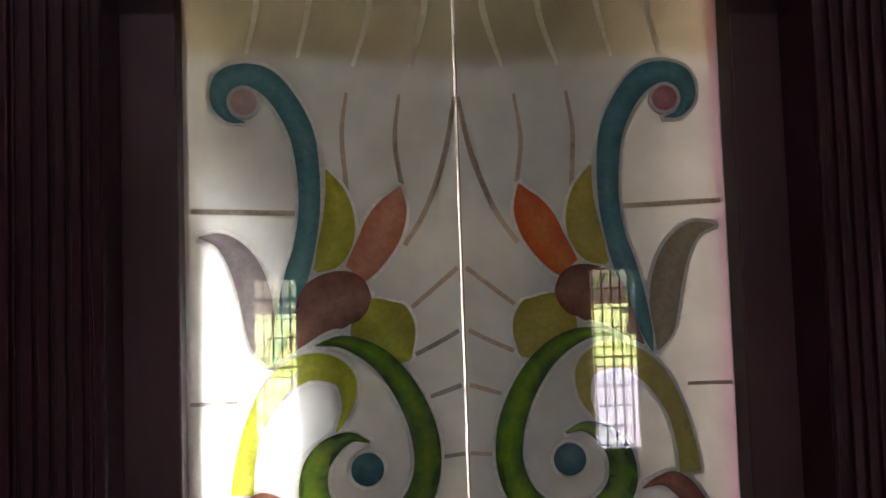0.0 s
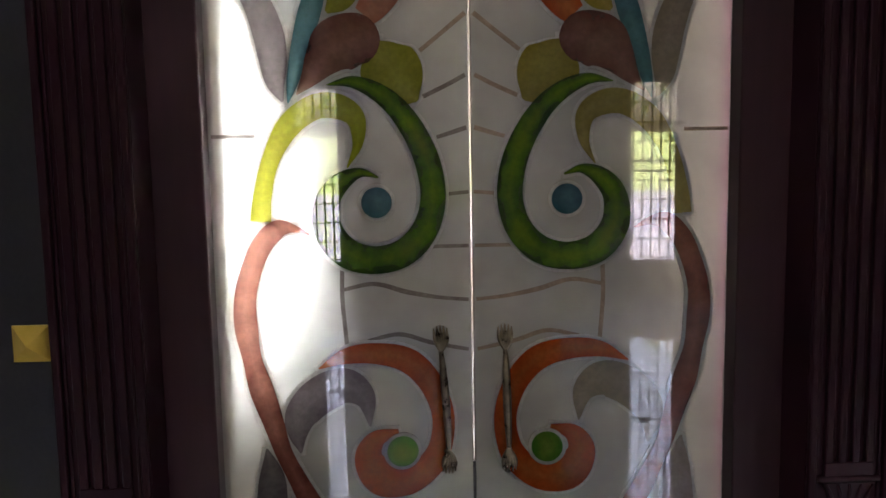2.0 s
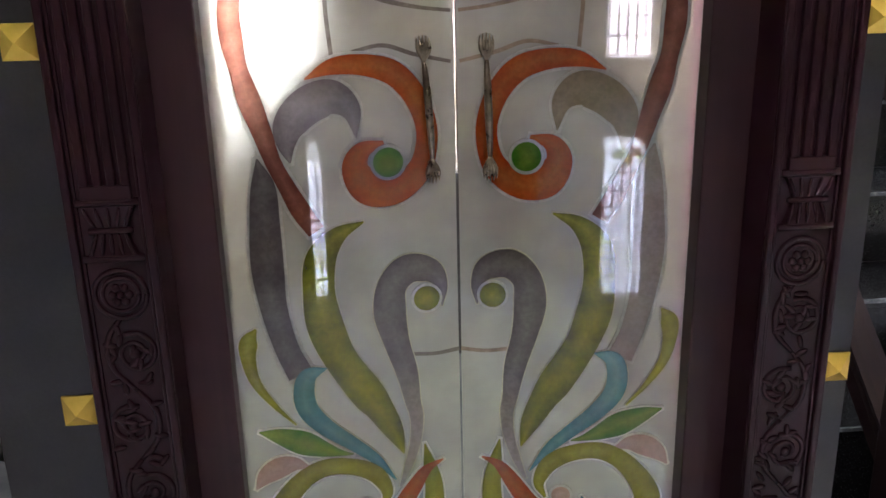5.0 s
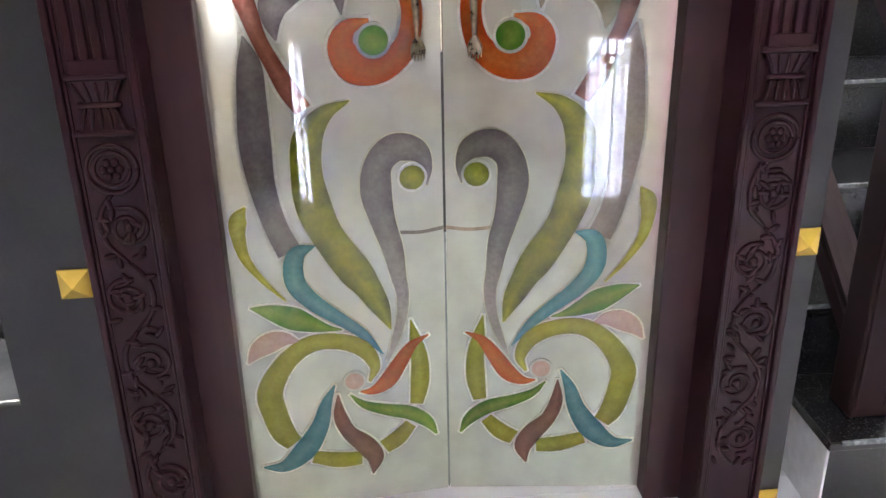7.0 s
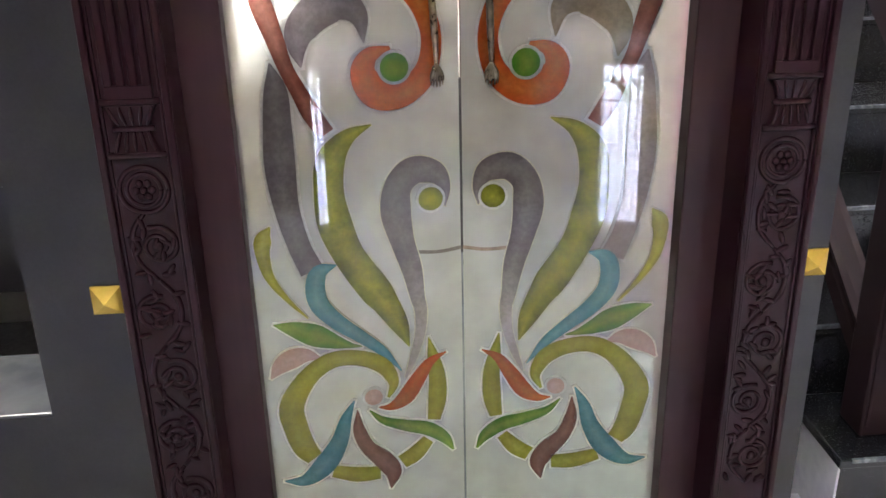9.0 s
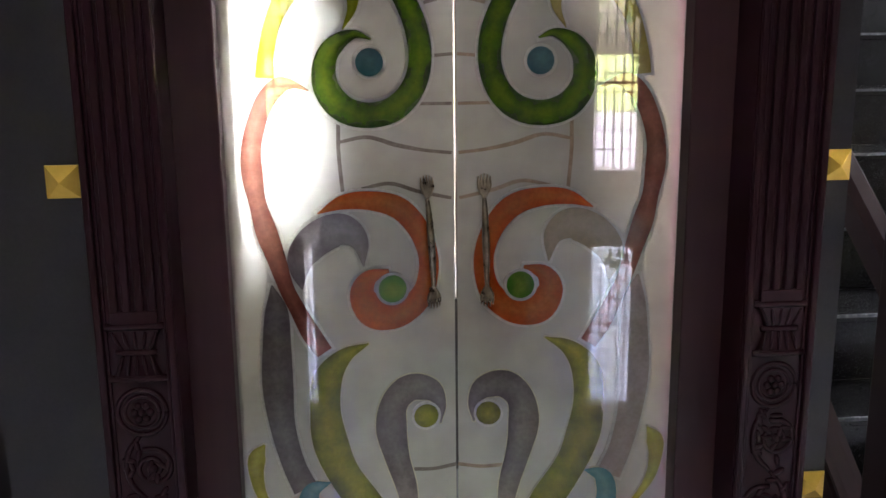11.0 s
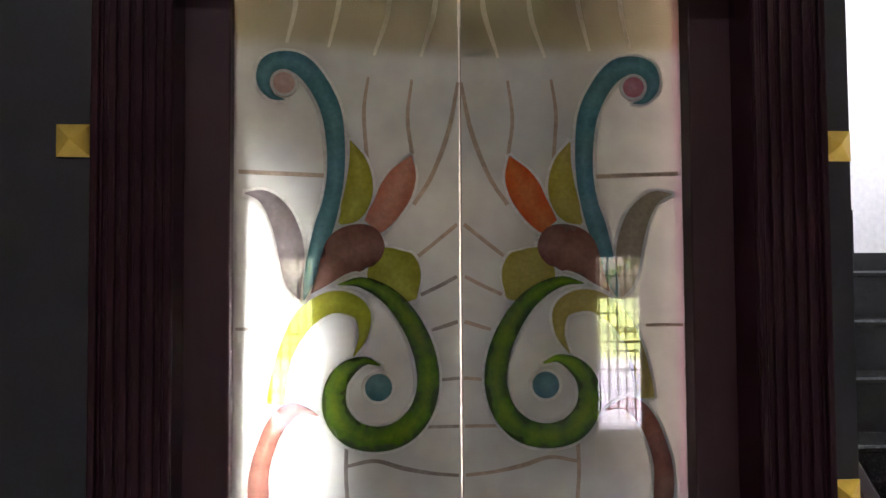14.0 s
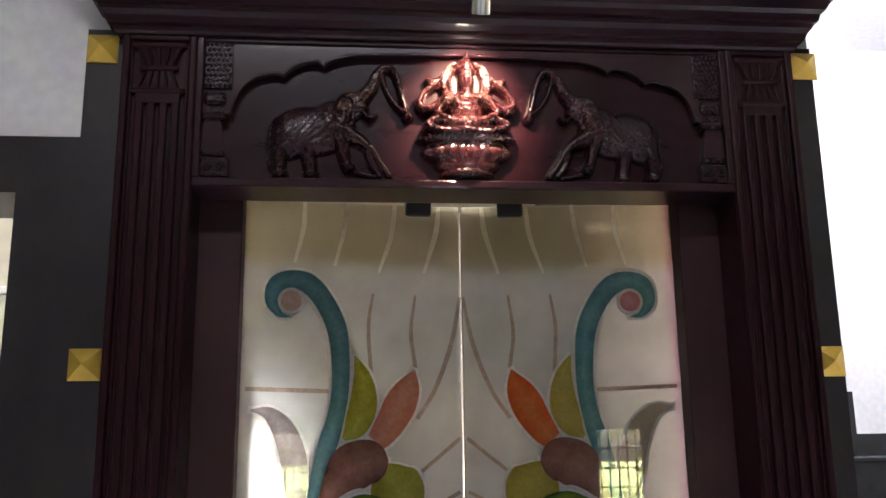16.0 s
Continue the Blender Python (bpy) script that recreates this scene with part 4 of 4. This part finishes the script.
STROKES.append(('grey', [(0.3367, 1.0008, 0.003), (0.3308, 0.9532, 0.0406), (0.333, 0.8886, 0.0509), (0.3349, 0.8117, 0.0562), (0.3299, 0.7316, 0.0467), (0.3137, 0.6551, 0.0427), (0.2926, 0.5987, 0.046)]))
STROKES.append(('moss', [(0.1649, 0.8786, 0.0024), (0.2106, 0.8579, 0.0304), (0.2428, 0.8163, 0.0538), (0.2498, 0.7547, 0.0565), (0.2427, 0.6903, 0.0655), (0.2194, 0.6235, 0.0602), (0.1747, 0.5484, 0.0638), (0.1523, 0.5118, 0.0519), (0.1278, 0.4627, 0.0367), (0.1104, 0.413, 0.0027)]))
STROKES.append(('fading_grey', [(0.0303, 0.7087, 0.0023), (0.0282, 0.7456, 0.0181), (0.0489, 0.7772, 0.0443), (0.0892, 0.7849, 0.0544), (0.1199, 0.7555, 0.053), (0.126, 0.7046, 0.0588), (0.1157, 0.6441, 0.0469), (0.0993, 0.5833, 0.0405), (0.09, 0.5217, 0.0292), (0.0838, 0.4867, 0.025), (0.0879, 0.4371, 0.0202), (0.1042, 0.3811, 0.0146), (0.1205, 0.3415, 0.0037)]))
STROKES.append(('olive', [(0.3645, 0.6965, 0.003), (0.3792, 0.6731, 0.0312), (0.3821, 0.6391, 0.0263), (0.373, 0.5925, 0.018), (0.3432, 0.5429, 0.0101), (0.3083, 0.5, 0.0024)]))
STROKES.append(('blue', [(0.2455, 0.6075, 0.0022), (0.2786, 0.596, 0.0317), (0.2895, 0.5653, 0.038), (0.2834, 0.5258, 0.0383), (0.2523, 0.4858, 0.0334), (0.2059, 0.4459, 0.0268), (0.1634, 0.407, 0.0195), (0.1277, 0.3582, 0.0024)]))
STROKES.append(('leaf', [(0.3757, 0.4926, 0.0024), (0.339, 0.4796, 0.0315), (0.2972, 0.4602, 0.0474), (0.2602, 0.442, 0.0313), (0.2291, 0.4301, 0.0123), (0.2059, 0.4247, 0.0024)]))
STROKES.append(('blush', [(0.3911, 0.3739, 0.0022), (0.3705, 0.3995, 0.0333), (0.3438, 0.4149, 0.0423), (0.3171, 0.4182, 0.029), (0.2902, 0.4086, 0.0033)]))
STROKES.append(('olive', [(0.1582, 0.2994, 0.0053), (0.146, 0.334, 0.0222), (0.1674, 0.3759, 0.0346), (0.2139, 0.3989, 0.0341), (0.2692, 0.4003, 0.0363), (0.3189, 0.3673, 0.0401), (0.3554, 0.3067, 0.0502), (0.3514, 0.2526, 0.0496), (0.3374, 0.2025, 0.0473), (0.3185, 0.1743, 0.0364)]))
STROKES.append(('olive', [(0.2826, 0.1347, 0.0288), (0.2306, 0.1185, 0.0368), (0.1833, 0.1157, 0.0317)]))
STROKES.append(('olive', [(0.1356, 0.1351, 0.0344), (0.1061, 0.153, 0.0374), (0.0774, 0.1843, 0.0266)]))
STROKES.append(('olive', [(0.0641, 0.232, 0.027), (0.0559, 0.2823, 0.0384), (0.0549, 0.3363, 0.0347), (0.0621, 0.3826, 0.0246), (0.0704, 0.4289, 0.0025)]))
STROKES.append(('orange', [(0.0353, 0.3911, 0.0023), (0.0683, 0.3728, 0.0197), (0.096, 0.3338, 0.0319), (0.1225, 0.295, 0.0347), (0.152, 0.2767, 0.0185), (0.1784, 0.2776, 0.0024)]))
STROKES.append(('leaf', [(0.1986, 0.2729, 0.0026), (0.1713, 0.2458, 0.0171), (0.1245, 0.2262, 0.0271), (0.0785, 0.2117, 0.0321), (0.0425, 0.1838, 0.0253), (0.0229, 0.1507, 0.004)]))
STROKES.append(('brown', [(0.2238, 0.2777, 0.0026), (0.2227, 0.2283, 0.0263), (0.2065, 0.1839, 0.0318), (0.1752, 0.1482, 0.0425), (0.1559, 0.1125, 0.0372), (0.162, 0.0715, 0.0026)]))
STROKES.append(('blue', [(0.2289, 0.3012, 0.0026), (0.2489, 0.2593, 0.0237), (0.2658, 0.2063, 0.0368), (0.2986, 0.1548, 0.0475), (0.3411, 0.1224, 0.0293), (0.3855, 0.1259, 0.0026)]))
DISCS = [
    ('blush', (0.3182, 1.9359, 0.0191)),
    ('steel', (0.1506, 1.3915, 0.0244)),
    ('leaf', (0.1179, 0.9811, 0.0258)),
    ('moss', (0.0582, 0.7263, 0.0236)),
    ('blush', (0.1886, 0.3045, 0.0184)),
]
LINES = []
LINES.append(('dark', [(0.3959, 1.7756, 0.006), (0.2466, 1.7715, 0.0061)]))
LINES.append(('pale', [(0.2962, 2.1287, 0.0055), (0.2984, 2.0748, 0.0071), (0.3133, 2.0097, 0.0033)]))
LINES.append(('pale', [(0.2144, 2.1353, 0.0056), (0.2215, 2.078, 0.0071), (0.2386, 2.0056, 0.0033)]))
LINES.append(('pale', [(0.1255, 2.1281, 0.0061), (0.1327, 2.0654, 0.0078), (0.1561, 1.9945, 0.0031)]))
LINES.append(('pale', [(0.0398, 2.1258, 0.0051), (0.0459, 2.0739, 0.0086), (0.0695, 1.9955, 0.0034)]))
LINES.append(('dark', [(0.1672, 1.9521, 0.0031), (0.1753, 1.8888, 0.0051), (0.1702, 1.8055, 0.0051)]))
LINES.append(('dark', [(0.0869, 1.9508, 0.0031), (0.0951, 1.8802, 0.0051), (0.0869, 1.8148, 0.0051)]))
LINES.append(('dark', [(0.0006, 1.9486, 0.0041), (0.0182, 1.8603, 0.0068), (0.0501, 1.7758, 0.0062), (0.0839, 1.722, 0.0056)]))
LINES.append(('dark', [(0.0048, 1.685, 0.0057), (0.0398, 1.6564, 0.0051), (0.0758, 1.6278, 0.0051)]))
LINES.append(('dark', [(0.0058, 1.5894, 0.0051), (0.0347, 1.5741, 0.0051), (0.0717, 1.5568, 0.0051)]))
LINES.append(('dark', [(0.0048, 1.5069, 0.0057), (0.0306, 1.4988, 0.0051), (0.0512, 1.4928, 0.0041)]))
LINES.append(('dark', [(0.0027, 1.4046, 0.0041), (0.0369, 1.4018, 0.0041)]))
LINES.append(('dark', [(0.0038, 1.3174, 0.0041), (0.0638, 1.3181, 0.0041)]))
LINES.append(('dark', [(0.2076, 1.2537, 0.0041), (0.1569, 1.2611, 0.0051), (0.1059, 1.246, 0.0061), (0.0545, 1.235, 0.0045), (0.0048, 1.229, 0.0041)]))
LINES.append(('dark', [(0.2076, 1.2903, 0.0051), (0.2087, 1.2345, 0.0051), (0.2037, 1.1623, 0.0051)]))
LINES.append(('dark', [(0.1692, 1.1687, 0.0041), (0.1183, 1.1768, 0.0051), (0.0669, 1.1605, 0.0051), (0.0059, 1.146, 0.0041)]))
LINES.append(('dark', [(0.0952, 0.6187, 0.0056), (0.0447, 0.6143, 0.0051), (0.0001, 0.6194, 0.0057)]))
LINES.append(('dark', [(0.335, 1.499, 0.004), (0.400, 1.499, 0.004)]))


def build_leaf(s):
    """One glass leaf; s is -1 for the leaf hinged at negative x, 1 for the other."""
    leaf = empty("glass_door_leaf", (s * JAMB_IN, 0.0, 0.004), label="etched glass door leaf painted with coloured scrolls and flowers, slightly ajar", category="glass door", group="double glass door leaves")
    bm = bmesh.new()
    zt = 2.128
    inner, outer = s * 0.0001, s * (JAMB_IN + 0.004)
    slab(bm, [(inner, 0.004), (outer, 0.004), (outer, zt), (inner, zt)], 0.0, 0.005)
    bm.normal_update()
    bm.faces.ensure_lookup_table()
    for f in bm.faces:
        f.material_index = 0 if all(abs(v.co.y) < 1e-6 for v in f.verts) else 1
    part("pane", bm, [GROUND_GLASS, CLEAR], leaf, "etched greyish-white glass pane")
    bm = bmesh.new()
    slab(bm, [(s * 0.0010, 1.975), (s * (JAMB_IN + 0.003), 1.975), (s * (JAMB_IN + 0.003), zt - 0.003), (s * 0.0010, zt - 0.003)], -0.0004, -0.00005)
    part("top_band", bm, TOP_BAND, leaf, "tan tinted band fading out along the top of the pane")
    swap = {} if s < 0 else {"faded_orange": "orange", "mauve": "taupe", "lime": "straw"}
    for k, (key, rows) in enumerate(STROKES):
        lift = 0.00004 * k
        if s > 0 and key == "grey" and rows[0][0] > 0.2:
            key = "faded_grey"
        if s > 0 and key == "olive" and rows[0][1] > 1.5:
            key = "mustard"
        top = max(z for _, z, _ in rows)
        high = top > 0.95
        piece = part("painted_piece", stroke(rows, 0.0, -0.0024 - lift, 0.0, s), TINT[swap.get(key, key)], leaf)
        part("outline", stroke(rows, 0.0050 if high else 0.0022 if top > 0.53 else 0.0038, -0.0013 - lift, 0.0, s), BORDER if high else DULL_BORDER if top > 0.53 else CREAM_BORDER, piece, "pale raised outline")
        if high:
            part("outline_edge", stroke(rows, 0.0059, -0.0006 - lift * 0.5, 0.0, s), LEAD, piece, "thin grey edge line")
    for key, (x, z, r) in DISCS:
        if s > 0 and z > 1.8:
            key = "rose"
        piece = part("painted_disc", disc(s * x, z, r, -0.0042, 0.0), TINT[key], leaf)
        part("outline", disc(s * x, z, r + 0.0050, -0.0037, 0.0), BORDER, piece, "pale raised outline")
        if z > 0.95:
            part("outline_edge", disc(s * x, z, r + 0.0059, -0.0034, 0.0), LEAD, piece, "thin grey edge line")
    for key, rows in LINES:
        part("etched_line", stroke(rows, 0.0009, -0.0011, 0.0, s), PALE_LINE if key != "dark" else LINE if s < 0 and rows[0][1] < 1.66 else TAN_LINE, leaf)
    return leaf


LEAF = {s: build_leaf(s) for s in (-1, 1)}
AJAR = radians(6.3)           # both leaves are pushed a little inwards at the seam


SEAM_Y = JAMB_IN * math.tan(AJAR)
# strips added in the seam; the milky one imitates light coming through
thing("seam_strip", boxed(-0.0011, 0.0011, SEAM_Y + 0.003, SEAM_Y + 0.007, 0.955, 2.120), SEAM_LIGHT, "milky strip standing in for the light line between the glass leaves", "door seal", "door seals")
thing("seam_strip", boxed(-0.0016, 0.0016, SEAM_Y + 0.002, SEAM_Y + 0.007, 0.004, 0.606), GREY_STONE, "pale grey strip filling the lower gap between the glass leaves", "door seal", "door seals")
thing("seam_strip", boxed(-0.0023, 0.0023, SEAM_Y + 0.001, SEAM_Y + 0.008, 0.608, 0.953), BLACK, "black strip filling the middle gap between the glass leaves", "door seal", "door seals")


def build_handle(leaf, x_top, x_bot):
    y = -0.030
    bm = bmesh.new()

    def p(t, dy=0.0, dx=0.0):
        return (x_top + (x_bot - x_top) * t + dx, y + dy, 1.190 - 0.238 * t)
    tube(bm, [p(0.16, 0.006), p(0.30, -0.002), p(0.5, -0.005), p(0.7, -0.002), p(0.86, 0.006)], (0.0036, 0.0058, 0.0066, 0.0056, 0.0036), 10, 5)
    h = part("door_handle", bm, BRONZE, leaf, "antique bronze pull handle with leaf-shaped ends", smooth=True)
    for t0, d in ((0.17, -1), (0.85, 1)):
        bm = bmesh.new()
        for k in range(-2, 3):
            an = k * 0.30
            c = p(t0 + d * 0.070, 0.008)
            tip = (c[0] + 0.019 * math.sin(an), c[1] - 0.001, c[2] - d * 0.027 * math.cos(an))
            root = p(t0, 0.004)
            tube(bm, [root, ((root[0] + tip[0]) / 2 + 0.003 * k * 0.6, c[1] - 0.006, (root[2] + tip[2]) / 2), tip], (0.0024, 0.0040, 0.0010), 7, 4)
        part("leaf_end", bm, BRONZE, h, "fanned leaf end", smooth=True)
        bm = bmesh.new()
        c = p(t0 + d * 0.05, 0.0)
        tube(bm, [(c[0], -0.001, c[2]), (c[0], -0.012, c[2]), (c[0], -0.024, c[2])], (0.005, 0.004, 0.004), 8, 2)
        part("mount", bm, BRONZE, h, smooth=True)


build_handle(LEAF[-1], -0.057, -0.043)
build_handle(LEAF[1], 0.049, 0.056)

for side, x in ((-1, -0.0805), (1, 0.095)):
    part("glass_clamp", boxed(x - 0.025, x + 0.025, -0.014, 0.018, 2.106, 2.136, bevel=0.004), BLACK, LEAF[side], "black patch clamp gripping the glass top")
for s, leaf in LEAF.items():
    leaf.rotation_euler.z = -s * AJAR


# ---- staircase ----
def build_stairs():
    st = empty("staircase", (0.735, -0.15, 0), label="black granite staircase with pale nosings and white side", category="staircase")
    R, G, Y0, X0, X1, LIFT = 0.18, 0.235, -0.15, 0.742, 2.45, 0.014
    for n in range(1, 10):
        y0, z1 = Y0 + (n - 1) * G, n * R + LIFT
        depth = G if n < 9 else 0.60
        part("riser", boxed(X0 + 0.006, X1, y0 + 0.012, y0 + depth + 0.012, z1 - R if n > 1 else 0.0, z1 - 0.022), BLACK_STONE, st, "black granite riser")
        part("tread", boxed(X0 - 0.004, X1, y0, y0 + depth + 0.014, z1 - 0.022, z1, bevel=0.003), BLACK_STONE, st, "black granite tread")
        part("nosing", boxed(X0 + 0.02, X1, y0 - 0.003, y0 + 0.004, z1 - 0.007, z1 + 0.0012), NOSING, st, "pale grey nosing strip")
        part("side_panel", boxed(X0, X0 + 0.005, y0 + 0.012, y0 + depth + 0.012, 0.0, z1 - 0.022), WHITE, st, "white painted stair side")
    # upper flight turns across the landing
    part("landing_step", boxed(0.72, 1.88, 2.06, 2.34, 1.634, 1.90, bevel=0.003), BLACK_STONE, st)
    part("skirting", boxed(1.883, 2.45, 2.32, 2.348, 1.634, 1.73), BLACK_STONE, st)
    b = empty("balustrade", (0.80, -0.06, 0.18), label="dark mahogany stair balustrade with square newel post", category="balustrade")
    xb = 0.843
    part("newel_post", boxed(xb - 0.030, xb + 0.055, -0.075, 0.010, 0.194, 1.075, bevel=0.005), RAIL, b, "square newel post")
    for x in (xb - 0.018, xb + 0.042):
        part("newel_bead", boxed(x - 0.004, x + 0.004, -0.079, -0.074, 0.22, 1.0, bevel=0.002), RAIL, b)
    slope = R / G

    def rail(name, zoff, h, w, label):
        bm = bmesh.new()
        ya, yb = 0.0, 1.75
        rings = []
        for y in (ya, yb):
            z = zoff + slope * (y - Y0)
            rings.append([(xb - w, y, z), (xb + w, y, z), (xb + w, y, z + h), (xb + w * 0.5, y, z + h * 1.25), (xb - w * 0.5, y, z + h * 1.25), (xb - w, y, z + h)])
        loft(bm, rings)
        part(name, bm, RAIL, b, label)
    rail("handrail", 0.815, 0.070, 0.028, "moulded handrail")
    rail("bottom_rail", 0.214, 0.050, 0.026, "moulded bottom rail")
    rail("rail_bead", 0.299, 0.012, 0.032, "rail bead")


build_stairs()


# ---- alcove beyond the side opening ----
def build_alcove():
    thing("window_sill", boxed(-2.3, -0.776, -0.12, 0.12, 0.363, 0.399, bevel=0.004), GREY_STONE, "polished grey stone sill in the side opening", "window sill")
    c = empty("wall_cabinet", (-1.4, 0.5, 0.45), label="dark hanging cabinet beyond the opening", category="cabinet")
    bm = bmesh.new()
    slab(bm, [(-2.2, 0.438), (-0.89, 0.438), (-0.79, 0.538), (-0.79, 1.18), (-2.2, 1.18)], 0.35, 1.098)
    part("body", bm, GRANITE, c)
    part("door_panel", boxed(-1.5, -0.94, 0.342, 0.35, 0.69, 1.15, bevel=0.003), GRANITE, c)
    g = empty("etched_screen", (-1.4, 0.6, 1.28), label="cream etched glass screen with white curved lines", category="glass screen")
    part("screen_pane", boxed(-2.3, -0.72, 0.60, 0.61, 1.36, 2.30), CREAM, g)
    part("screen_rail", boxed(-2.3, -0.72, 0.585, 0.62, 1.27, 1.36, bevel=0.004), GREY_STONE, g)
    part("screen_rail", boxed(-2.3, -0.72, 0.585, 0.62, 2.05, 2.07, bevel=0.004), WHITE, g)
    for i in range(4):
        bm = bmesh.new()
        x, z = -0.95 - 0.10 * i, 1.52 + 0.11 * i
        tube(bm, [(x - 0.14, 0.598, z), (x - 0.02, 0.598, z + 0.06), (x + 0.10, 0.598, z + 0.05), (x + 0.18, 0.598, z - 0.05)], (0.004, 0.008, 0.008, 0.003), 6, 4, 0.4)
        part("curved_line", bm, WHITE, g, smooth=True)
    for x, z in ((-0.905, 1.46), (-0.895, 1.18)):
        bm = bmesh.new()
        ball(bm, (x, 0.30 if z > 1.3 else 0.30, z), (0.012, 0.012, 0.012), 12, 8)
        tube(bm, [(x, 0.30, z), (x - 0.06, 0.30, z - 0.10), (x - 0.12, 0.32, 1.15)], (0.002, 0.002, 0.003), 6, 4)
        thing("berry_stem", bm, RED, "single red berry on a thin stem standing on the cabinet", "decoration", "red berry stems", smooth=True)


build_alcove()


# ---- hall: unseen reflection blocker ----
# bench-shaped block stands in for a person hiding the floor's window reflection
def build_blocker():
    b = empty("reflection_blocker", (-0.36, -2.22, 0), label="unseen dark bench-shaped block added to mask a window reflection", category="bench")
    part("seat", boxed(-0.78, 0.05, -2.42, -2.02, 0.62, 0.66, bevel=0.006), RAIL, b)
    for x0, x1 in ((-0.77, -0.72), (-0.01, 0.04)):
        for y0, y1 in ((-2.41, -2.36), (-2.08, -2.03)):
            part("leg", boxed(x0, x1, y0, y1, 0.0, 0.62, bevel=0.004), RAIL, b)
    part("front_panel", boxed(-0.72, -0.01, -2.065, -2.045, 0.03, 0.62, bevel=0.003), RAIL, b)
    part("back_panel", boxed(-0.72, -0.01, -2.395, -2.375, 0.03, 0.62, bevel=0.003), RAIL, b)


build_blocker()


# ---- garden outside the hall windows ----
def build_garden():
    bm = bmesh.new()
    v = [bm.verts.new(p) for p in ((-300, -300, -0.35), (300, -300, -0.35), (300, 300, -0.35), (-300, 300, -0.35))]
    bm.faces.new(v)
    thing("ground", bm, GRASS, "sunlit green lawn reaching to the horizon", "ground", kind="structure")
    thing("pavement", boxed(-60, 60, -25.0, HALL_Y - 0.16, -0.40, -0.30), PAVING, "pale paved drive in front of the house", "pavement", kind="structure")
    rng = random.Random(3)
    for k in range(9):
        x, y = -17 + 5.2 * k + rng.uniform(-1.2, 1.2), -53 + rng.uniform(-3, 3)
        t = empty("tree", (x, y, -0.35), label="tall leafy green garden tree beyond the lawn", category="tree", group="garden trees")
        bm = bmesh.new()
        h = rng.uniform(2.6, 3.4)
        tube(bm, [(x, y, -0.4), (x + 0.2, y, h * 0.5), (x + 0.1, y, h), (x, y, h + 5.0)], (0.32, 0.24, 0.20, 0.05), 8, 3)
        for q in range(6):
            a = q * 1.1 + rng.random()
            tube(bm, [(x, y, h * 0.7 + 0.5 * q), (x + 1.5 * math.cos(a), y + 1.5 * math.sin(a), h + 0.8 + 0.6 * q), (x + 2.9 * math.cos(a), y + 2.9 * math.sin(a), h + 2.4 + 0.9 * q)], (0.14, 0.09, 0.03), 6, 3)
        part("trunk", bm, BARK, t)
        verts, faces = [], []
        for q in range(420):
            u = Vector((rng.gauss(0, 1.5), rng.gauss(0, 1.5), rng.gauss(0, 2.3)))
            c = Vector((x, y, h + 3.6)) + u * (0.9 + 0.4 * rng.random())
            r = rng.uniform(0.22, 0.45)
            e1 = Vector((rng.uniform(-1, 1), rng.uniform(-1, 1), rng.uniform(-1, 1))).normalized() * r
            e2 = e1.cross(Vector((rng.uniform(-1, 1), rng.uniform(-1, 1), 1))).normalized() * r * 0.6
            b0 = len(verts)
            verts += [c - e1, c + e2, c + e1, c - e2]
            faces.append((b0, b0 + 1, b0 + 2, b0 + 3))
        me = bpy.data.meshes.new("crown")
        me.from_pydata([w - t.location for w in verts], [], faces)
        me.materials.append(LEAVES)
        cr = new("crown", me)
        cr.parent = t


build_garden()


# ---- floor tiles, nearest to the door first ----
def build_tiles():
    fl = bpy.data.objects["floor"]
    T = 0.80
    bm = boxed(0, T - 0.002, 0, T - 0.002, -0.010, 0.0, bevel=0.0012)
    me = bpy.data.meshes.new("tile")
    bm.to_mesh(me)
    bm.free()
    me.materials.append(MARBLE)
    for i in range(-4, 4):
        for j in range(0, -10, -1):
            x0, y0 = -0.27 + i * T, j * T
            if x0 > 2.9 or y0 < HALL_Y - 0.8:
                continue
            ob = new("tile", me)
            ob.parent = fl
            ob.location = (x0, y0, 0.0)


build_tiles()
